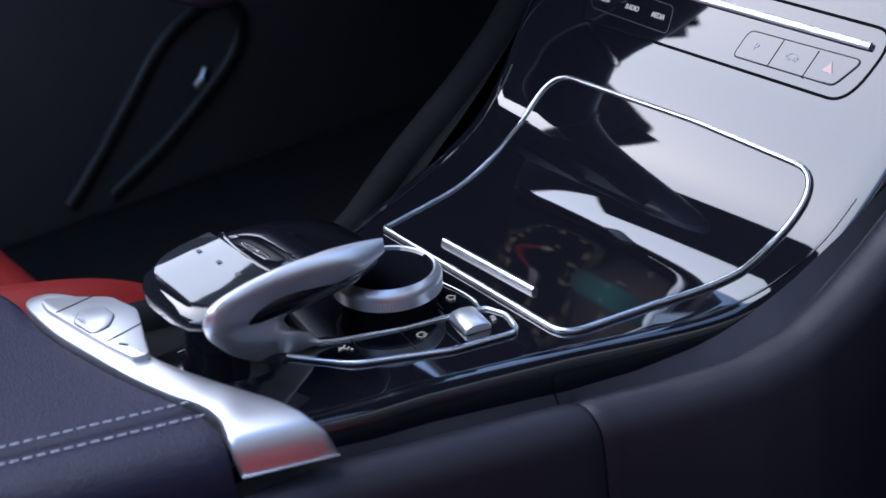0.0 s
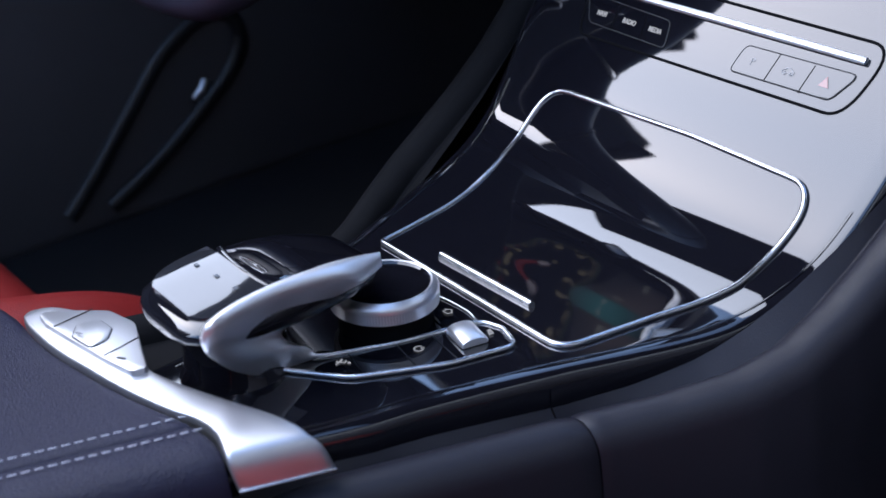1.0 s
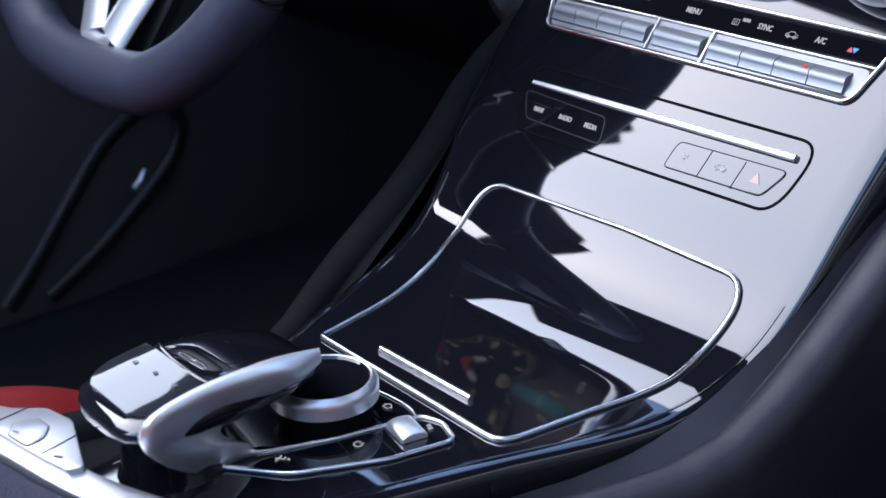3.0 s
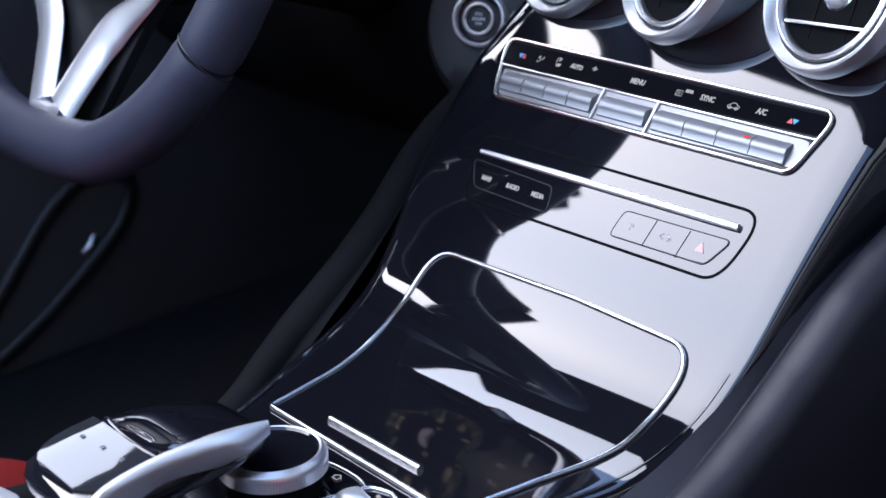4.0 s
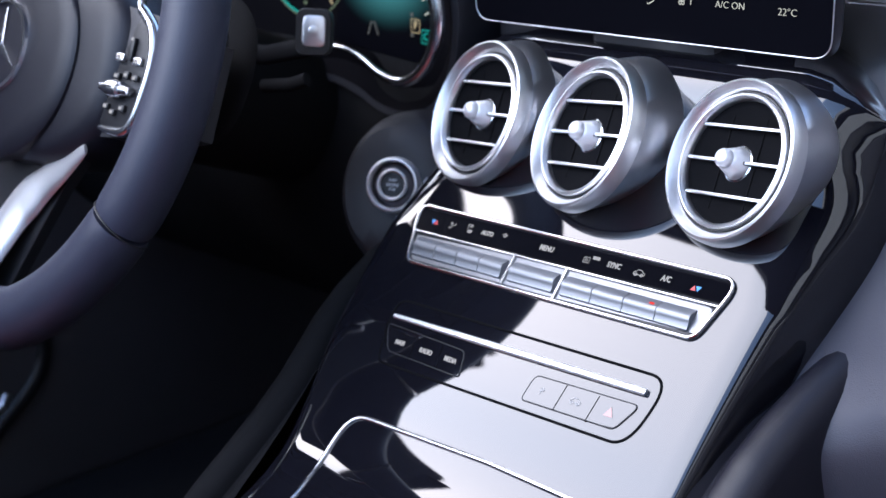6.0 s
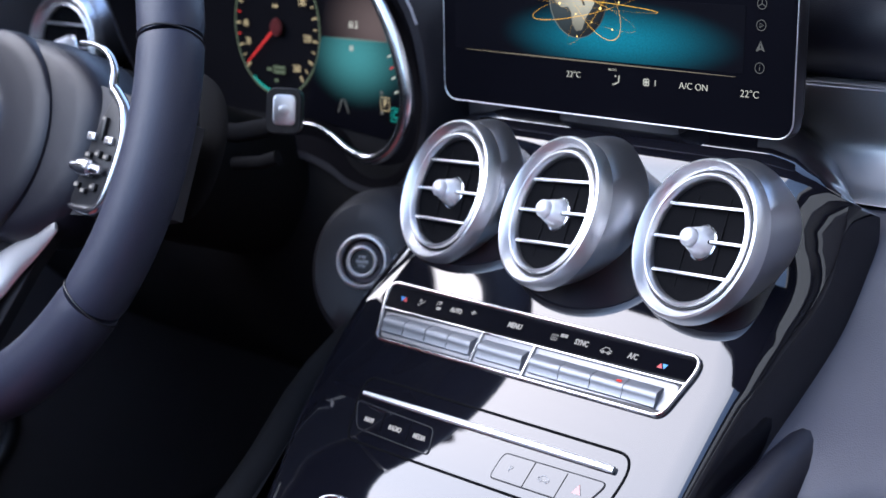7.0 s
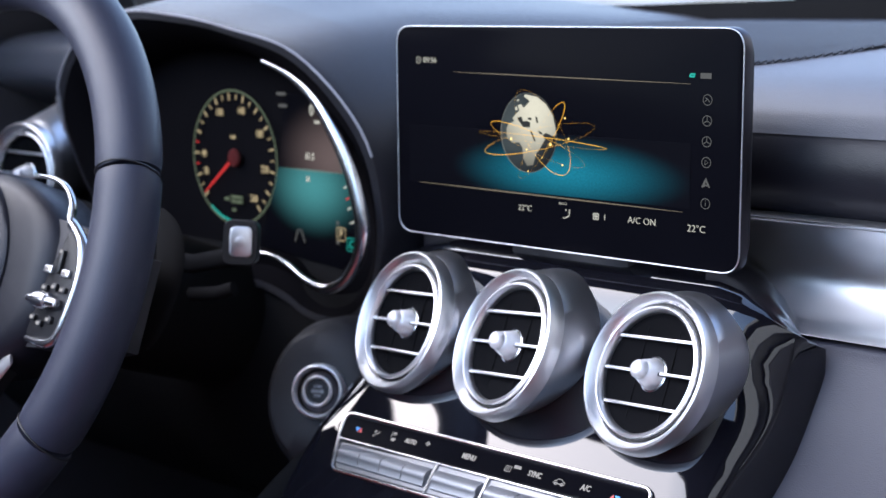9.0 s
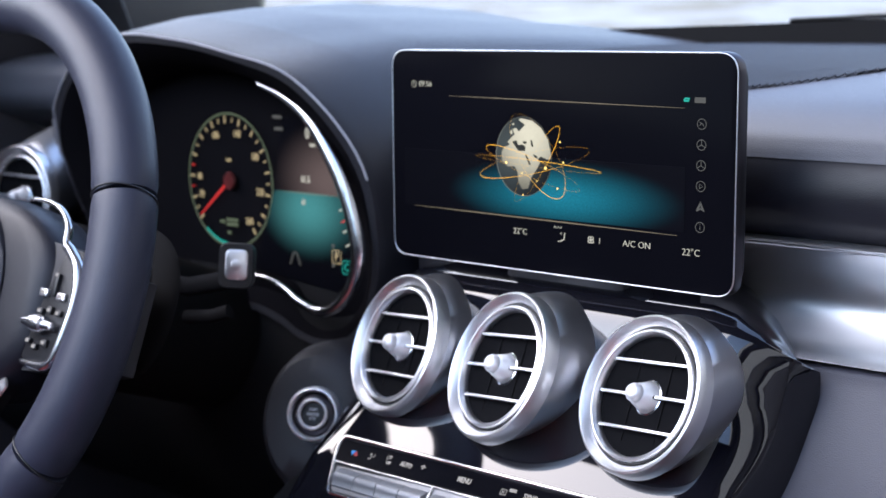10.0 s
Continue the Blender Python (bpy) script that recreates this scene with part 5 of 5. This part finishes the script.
def sign_at(x, y, turn, lines, width, parent, mat, name="sign"):
    b = bmesh.new()
    m = T((x, y, 0.3795)) @ pose(0, 0, 0, 0, 0, turn)
    for pts in lines:
        merged(b, sweep([m @ Vector((px / 1000, py / 1000, 0)) for px, py in pts], (0, 0, 1), width, 0.0003, seg=6))
    part(name, b, mat, parent)


sign_at(0.0310, -0.3290, -25, [arc(0, 0, 2.4, 120, 420), [(0, 0.8), (0, 3.0)]], 0.0007, panel, PRINT)
sign_at(0.0140, -0.3655, 60, [[(-3.2, -1.6), (-1.0, 0.2), (0.4, 2.6)], [(-3.0, 1.0), (-1.0, 0.2), (1.6, -1.0), (2.4, 0.8)], arc(3.6, -1.6, 0.4, 0, 360)], 0.0009, panel, PRINT)
letters("VOL", 0.0038, PRINT, panel, T((0.0445, -0.2925, 0.3799)) @ pose(0, 0, 0, 0, 0, -20))
home = thing("home_key_plate", "black home key plate with a thin chrome edge", "control panel")
HK = rounded([(-0.0420, -0.2960, 0.004), (-0.0420, -0.2840, 0.004), (0.0300, -0.2835, 0.004), (0.0330, -0.2890, 0.003), (0.0240, -0.3060, 0.004)], 4)
part("key_plate", patch(HK, 0.0008, 0.0015, 8, 12), PIANO, home)
part("chrome_edge", sweep([S(p.x, p.y, 0.0012) for p in spline([(-0.0400, -0.2905, 0), (-0.0100, -0.2888, 0), (0.0050, -0.2872, 0), (0.0170, -0.2868, 0), (0.0250, -0.2880, 0), (0.0300, -0.2905, 0), (0.0325, -0.2945, 0)], 6)], (0, 0, 1), 0.0018, 0.0018), CHROME_SATIN, home)
sign_at(0.0123, -0.2945, 0, [[(-3, 0), (0, 2.4), (3, 0)], [(-2, 0), (-2, -2), (2, -2), (2, 0)]], 0.0007, home, PRINT)

# ---- armrest with its silver front trim ----
trim = thing("armrest_trim", "satin silver trim bar across the front of the armrest", "trim")
STN = [(-0.1190, -0.4690, -0.1190, -0.4740, 0.3960), (-0.1120, -0.4620, -0.1120, -0.4790, 0.3980), (-0.0950, -0.4530, -0.0950, -0.4808, 0.3990), (-0.0700, -0.4440, -0.0700, -0.4800, 0.3990), (-0.0450, -0.4470, -0.0450, -0.4765, 0.3990),
       (-0.0240, -0.4535, -0.0240, -0.4730, 0.3985), (-0.0050, -0.4500, -0.0040, -0.4685, 0.3980), (0.0165, -0.4430, 0.0150, -0.4633, 0.3980), (0.0350, -0.4362, 0.0310, -0.4575, 0.3980), (0.0520, -0.4293, 0.0450, -0.4565, 0.3980),
       (0.0660, -0.4255, 0.0545, -0.4585, 0.3975), (0.0745, -0.4240, 0.0612, -0.4605, 0.3955), (0.0792, -0.4215, 0.0648, -0.4615, 0.3912), (0.0818, -0.4198, 0.0668, -0.4615, 0.3855), (0.0838, -0.4176, 0.0684, -0.4602, 0.3775)]
sm_a = spline([(a, b, e) for a, b, c, d, e in STN], 5)
sm_b = spline([(c, d, e) for a, b, c, d, e in STN], 5)
secs = []
for i, (p, q) in enumerate(zip(sm_a, sm_b)):
    j, k = max(i - 1, 0), min(i + 1, len(sm_a) - 1)
    nn = (sm_a[k] - sm_a[j] + sm_b[k] - sm_b[j]).cross(p - q).normalized()
    ring = []
    for f, h in ((0.0, -0.010), (0.0, -0.0018), (0.012, -0.0008), (0.04, -0.0001), (0.08, 0.0001), (0.3, 0.0003), (0.7, 0.0003), (0.92, 0.0001), (0.96, -0.0001), (0.988, -0.0008), (1.0, -0.0018), (1.0, -0.010)):
        ring.append(p.lerp(q, f) + nn * h)
    secs.append(ring)
part("trim_bar", loft(secs), TRIM, trim, "curved satin silver bar")
part("end_line", sweep([(0.0844 - 0.0155 * f, -0.4177 - 0.0424 * f, 0.3778) for f in (0, 0.5, 1)], (1, 0, 0), 0.0013, 0.0013, seg=8), CHROME, trim)
PODL = rounded([(-0.1060, -0.4735, 0.004), (-0.0945, -0.4580, 0.008), (-0.0810, -0.4440, 0.012), (-0.0600, -0.4400, 0.012), (-0.0320, -0.4505, 0.02), (-0.0170, -0.4560, 0.003), (-0.0195, -0.4640, 0.004), (-0.0380, -0.4680, 0.02), (-0.0680, -0.4722, 0.02), (-0.0920, -0.4752, 0.006)], 5)
podp = part("switch_pod", plate(PODL, 0.006, 0.0012, at=T((0, 0, 0.4022))), TRIM, trim, "silver switch pod")
BTN = rounded([(-0.0780, -0.4640, 0.004), (-0.0745, -0.4530, 0.005), (-0.0620, -0.4520, 0.006), (-0.0535, -0.4590, 0.007), (-0.0520, -0.4690, 0.004), (-0.0690, -0.4710, 0.004)], 5)
part("raised_key", plate(BTN, 0.004, 0.0010, at=T((0, 0, 0.4032))), TRIM, podp, "raised silver key")
part("key_gap", sweep([(x, y, 0.4023) for x, y in dense(BTN, 0.003)], (0, 0, 1), 0.0008, 0.0006, closed=True, seg=6), BLACK, podp)
for pts in (((-0.0415, -0.4672), (-0.0428, -0.4570), (-0.0450, -0.4462)), ((-0.0850, -0.4735), (-0.0862, -0.4620), (-0.0874, -0.4505))):
    part("key_gap", sweep([(x, y, 0.4024) for x, y in pts], (0, 0, 1), 0.0007, 0.0006, seg=6), BLACK, podp)
part("key_sign", box(0.005, 0.0014, 0.0003, at=T((-0.0330, -0.4620, 0.4025)) @ pose(0, 0, 0, 0, 0, 30)), BLACK, podp)
part("key_sign", box(0.004, 0.0012, 0.0003, at=T((-0.0660, -0.4680, 0.4045)) @ pose(0, 0, 0, 0, 0, 20)), KEYBED, podp)

armrest = thing("armrest", "dark blue-grey leather armrest with pale twin stitching", "armrest")


def seam_x(y, off):
    return 0.0277 + off + (y + 0.4559) * 0.335


def rear_line(x):
    """The trim's rear edge, which the leather meets."""
    return float(np.interp(x, [s[2] for s in STN[1:11]], [s[3] for s in STN[1:11]])) - 0.0008


def cushion(y_of, xs, zs, n=60, y1=-0.86):
    """Leather between the trim and the cabin's rear; xs and zs give each section line."""
    bm = bmesh.new()
    rows = []
    for i in range(n + 1):
        f = i / n
        row = []
        for k in range(len(xs(0))):
            x0 = xs(-0.47)[k]
            y = y_of(x0) + (y1 - y_of(x0)) * f ** 1.3
            x = xs(y)[k]
            tuck = 0.004 * max(0.0, 1 - (y_of(x0) - y) / 0.006) ** 2
            row.append(bm.verts.new((x, y, zs(y)[k] - tuck)))
        rows.append(row)
    for a, b in zip(rows, rows[1:]):
        for j in range(len(a) - 1):
            bm.faces.new((a[j], a[j + 1], b[j + 1], b[j]))
    return bm


def top_xs(y):
    e = seam_x(y, 0.0069)
    return [-0.150, -0.146, -0.138] + list(np.linspace(-0.12, e - 0.008, 14)) + [e - 0.004, e - 0.0015, e]


def top_zs(y):
    return [0.372, 0.388, 0.3955] + [0.3975] * 14 + [0.3970, 0.3962, 0.3945]


part("cushion", cushion(rear_line, top_xs, top_zs), LEATHER, armrest, "grained dark blue-grey leather top")


def side_xs(y):
    e = seam_x(y, 0.0069)
    return [e, e + 0.0015, e + 0.004, e + 0.012] + [e + 0.012 + 0.021 * math.sin(a) for a in (0.35, 0.7, 1.05, 1.4)] + [e + 0.0335, e + 0.034, e + 0.034]


def side_zs(y):
    return [0.3945, 0.3962, 0.3968, 0.3962] + [0.3962 - 0.021 * (1 - math.cos(a)) for a in (0.35, 0.7, 1.05, 1.4)] + [0.370, 0.35, 0.30]


part("side_cover", cushion(lambda x: float(np.interp(x, [0.028, 0.045, 0.0545, 0.061, 0.0665], [-0.4595, -0.4580, -0.4600, -0.4620, -0.4630])), side_xs, side_zs), LEATHER, armrest, "grained dark leather side")
for off in (0.0, 0.0140):
    bm = bmesh.new()
    y = -0.462
    while y > -0.66:
        x = seam_x(y, off)
        box(0.0007, 0.0042, 0.0007, 0.0003, 1, at=T((x, y, 0.3976)) @ pose(0, 0, 0, 0, 0, -18.5), bm=bm)
        y -= 0.0056
    tagged(part("stitching", bm, THREAD, armrest, "row of pale grey stitches"), kind="stuff")
rear = thing("armrest_rear_pad", "dark rounded leather pad behind the armrest front", "armrest")
part("pad", box(0.09, 0.16, 0.05, 0.02, 4, at=T((-0.165, -0.575, 0.385))), LEATHER, rear)

# ---- cabin round it ----
floor = tagged(new("floor", mesh_of("floor", box(2.4, 3.4, 0.02, at=T((0, -0.7, 0.05))), CARPET)), "black carpeted car floor", "floor", kind="structure")
tagged(new("wall_front", mesh_of("wall_front", box(1.9, 0.02, 0.72, at=T((0, 0.62, 0.42))), CARPET)), "black carpeted bulkhead", "wall", kind="structure")
door = thing("driver_door", "dark interior door panel with a small metal pull", "car door")
part("door_panel", box(0.06, 2.4, 0.72, 0.03, 3, at=T((-0.86, -0.55, 0.40))), DOOR_TRIM, door)
part("door_top", box(0.07, 2.35, 0.20, 0.03, 3, at=T((-0.855, -0.625, 0.835))), SMOOTH, door)
pdoor = thing("passenger_door", "dark closed passenger door below its window", "car door")
part("door_panel", box(0.06, 2.4, 0.72, 0.03, 3, at=T((0.88, -0.55, 0.40))), DOOR_TRIM, pdoor)
part("door_top", box(0.07, 2.35, 0.17, 0.03, 3, at=T((0.875, -0.625, 0.885))), SMOOTH, pdoor)
pocket = spline([(-0.829, y, z) for y, z in ((-0.17, 0.085), (-0.13, 0.125), (-0.08, 0.182), (-0.03, 0.236), (0.020, 0.263), (0.052, 0.261), (0.067, 0.235), (0.055, 0.201), (0.020, 0.168), (-0.050, 0.118), (-0.12, 0.080))], 8)
part("pocket_lip", sweep(pocket, (1, 0, 0), 0.018, 0.014, seg=14), BLACK, door, "soft curved pocket lip")
part("pull", sweep([(-0.79, -0.018, 0.190), (-0.785, -0.010, 0.199), (-0.79, -0.003, 0.207)], (1, 0, 0), 0.014, 0.010, seg=14, taper=[0.8, 1, 0.8]), SATIN, door, "small silver pull")


def car_seat(label, x):
    s = thing("car_seat", label, "car seat", T((x, -0.69, 0.0)), "front seats")
    part("base", box(0.40, 0.42, 0.18, 0.02, at=T((0, 0, 0.09))), BLACK, s)
    part("cushion", box(0.40, 0.56, 0.13, 0.05, 4, at=T((0, 0.055, 0.175)) @ pose(0, 0, 0, 6, 0, 0)), RED, s, "red leather cushion")
    for k in (-0.82, 1):
        part("bolster", sweep(spline([(k * 0.205, -0.22, 0.268)] + [(k * 0.205, y if k > 0 else 0.55 * y, z) for y, z in ((0.10, 0.273), (0.20, 0.267), (0.26, 0.255), (0.31, 0.236), (0.355, 0.200), (0.375, 0.165))], 6), (0, 0, 1), 0.11, 0.13, seg=20), RED, s)
    part("backrest", box(0.44, 0.13, 0.62, 0.05, 4, at=T((0, -0.30, 0.55)) @ pose(0, 0, 0, 18, 0, 0)), SOFT, s, "black backrest")
    return s


seat = car_seat("red leather driver seat with a black backrest", -0.47)
tagged(copy_thing(seat, T((0.40, -0.77, 0.03))), "red leather passenger seat with a black backrest")
# windscreen frame: header over the windscreen, pillars, glass
header = thing("windscreen_header", "dark headlined windscreen header with sun visors", "roof header")
part("header_rail", loft([[(x, -0.215 + dy + 0.10 * (x / 0.7) ** 2, 1.15 + dz) for dy, dz in ((-0.11, 0.02), (-0.09, 0.0), (0.0, -0.006), (0.22, -0.022), (0.26, -0.02), (0.24, 0.02), (-0.09, 0.05))] for x in np.linspace(-0.66, 0.66, 21)]), HEADLINER, header)
for s in (-1, 1):
    part("pillar", sweep(spline([(s * 0.64, -0.10, 1.15), (s * 0.71, 0.02, 1.07), (s * 0.78, 0.16, 0.95), (s * 0.84, 0.26, 0.82)], 6), (0, 0.5, 1), 0.17, 0.06, seg=12), HEADLINER, header, "dark trimmed pillar")
part("roof_rail", sweep(spline([(0.64, -0.11, 1.165), (0.66, -0.45, 1.19), (0.67, -1.0, 1.20), (0.66, -2.2, 1.17)], 8), (0, 0, 1), 0.22, 0.07, seg=12), HEADLINER, header, "dark trimmed roof side rail")
part("roof_rail", sweep(spline([(-0.68, -0.10, 1.16), (-0.77, -0.22, 1.185), (-0.80, -0.42, 1.20), (-0.80, -0.66, 1.185)], 8), (0, 0, 1), 0.09, 0.06, seg=12), HEADLINER, header, "dark trimmed roof side rail")
part("door_pillar", sweep(spline([(-0.80, -0.58, 1.20), (-0.825, -0.57, 1.08), (-0.84, -0.56, 0.95), (-0.85, -0.56, 0.80)], 8), (0, 1, 0), 0.06, 0.27, seg=16), HEADLINER, header, "dark trimmed pillar between the doors")
cowl = thing("windscreen_cowl", "black cowl strip at the windscreen base", "cowl")
part("cowl_strip", loft([[(x, y, z0 + (z1 - z0) * f) for y, f in ((0.53, 0), (0.53, 1), (0.57, 1), (0.57, 0))] for x, z0, z1 in ((-0.35, 0.802, 0.8150), (-0.28, 0.801, 0.8195), (-0.14, 0.80, 0.8225), (0.01, 0.80, 0.8270), (0.9, 0.79, 0.850))]), RUBBER_AND_SHADE, cowl)
part("wiper_blade", sweep([(-0.12, 0.60, 0.8260), (0.10, 0.60, 0.8340), (0.60, 0.60, 0.848)], (0, 0, 1), 0.012, 0.005, seg=8), RUBBER_AND_SHADE, cowl, "black wiper blade")
back = tagged(new("wall_rear", mesh_of("wall_rear", box(1.9, 0.06, 0.95, 0.02, at=T((0, -2.3, 0.50))), HEADLINER)), "dark cabin rear wall", "wall", kind="structure")
# unseen wall, added to block sky and bounce soft light from the right
tagged(new("wall_garage", mesh_of("wall_garage", box(0.2, 14.0, 5.0, at=T((2.6, 0.0, 2.0))), material("pale_added_wall", (0.27, 0.27, 0.27), 0.8, grain=0.1, scale=60, relief=0.3))), "unseen pale wall added beside the car to shape its light", "wall", kind="structure")
# ---- far outside ----
SNOW = material("pale_rocky_snow", (0.5, 0.5, 0.5), 0.9)
nt = SNOW.node_tree
ra = nt.nodes.new("ShaderNodeValToRGB")
no = nt.nodes.new("ShaderNodeTexNoise")
co = nt.nodes.new("ShaderNodeTexCoord")
no.inputs["Scale"].default_value, no.inputs["Detail"].default_value = 0.35, 5.0
ra.color_ramp.elements[0].color, ra.color_ramp.elements[1].color = (0.105, 0.094, 0.070, 1), (0.180, 0.184, 0.180, 1)
ra.color_ramp.elements[0].position, ra.color_ramp.elements[1].position = 0.44, 0.54
nt.links.new(co.outputs["Object"], no.inputs["Vector"])
nt.links.new(no.outputs["Fac"], ra.inputs["Fac"])
nt.links.new(ra.outputs["Color"], nt.nodes["Principled BSDF"].inputs["Base Color"])
bm = bmesh.new()
bmesh.ops.create_grid(bm, x_segments=40, y_segments=40, size=300)
for v in bm.verts:
    d = v.co.length
    v.co.z = -0.45 + max(0.0, d - 12) * 0.03 + (noise.noise(v.co * 0.05) * 2.0 if d > 25 else 0)
ground = tagged(new("ground", mesh_of("ground", bm, SNOW)), "pale snowy and rocky ground outside the car", "ground", kind="structure")
# ---- true size: the plan above is drawn a little large, for a steering wheel of 0.39 m ----
SIZE = Matrix.Scale(0.85, 4)
for ob in list(scene.objects):
    if ob.parent is None and ob.type in {"MESH", "EMPTY"}:
        ob.matrix_basis = SIZE @ ob.matrix_basis
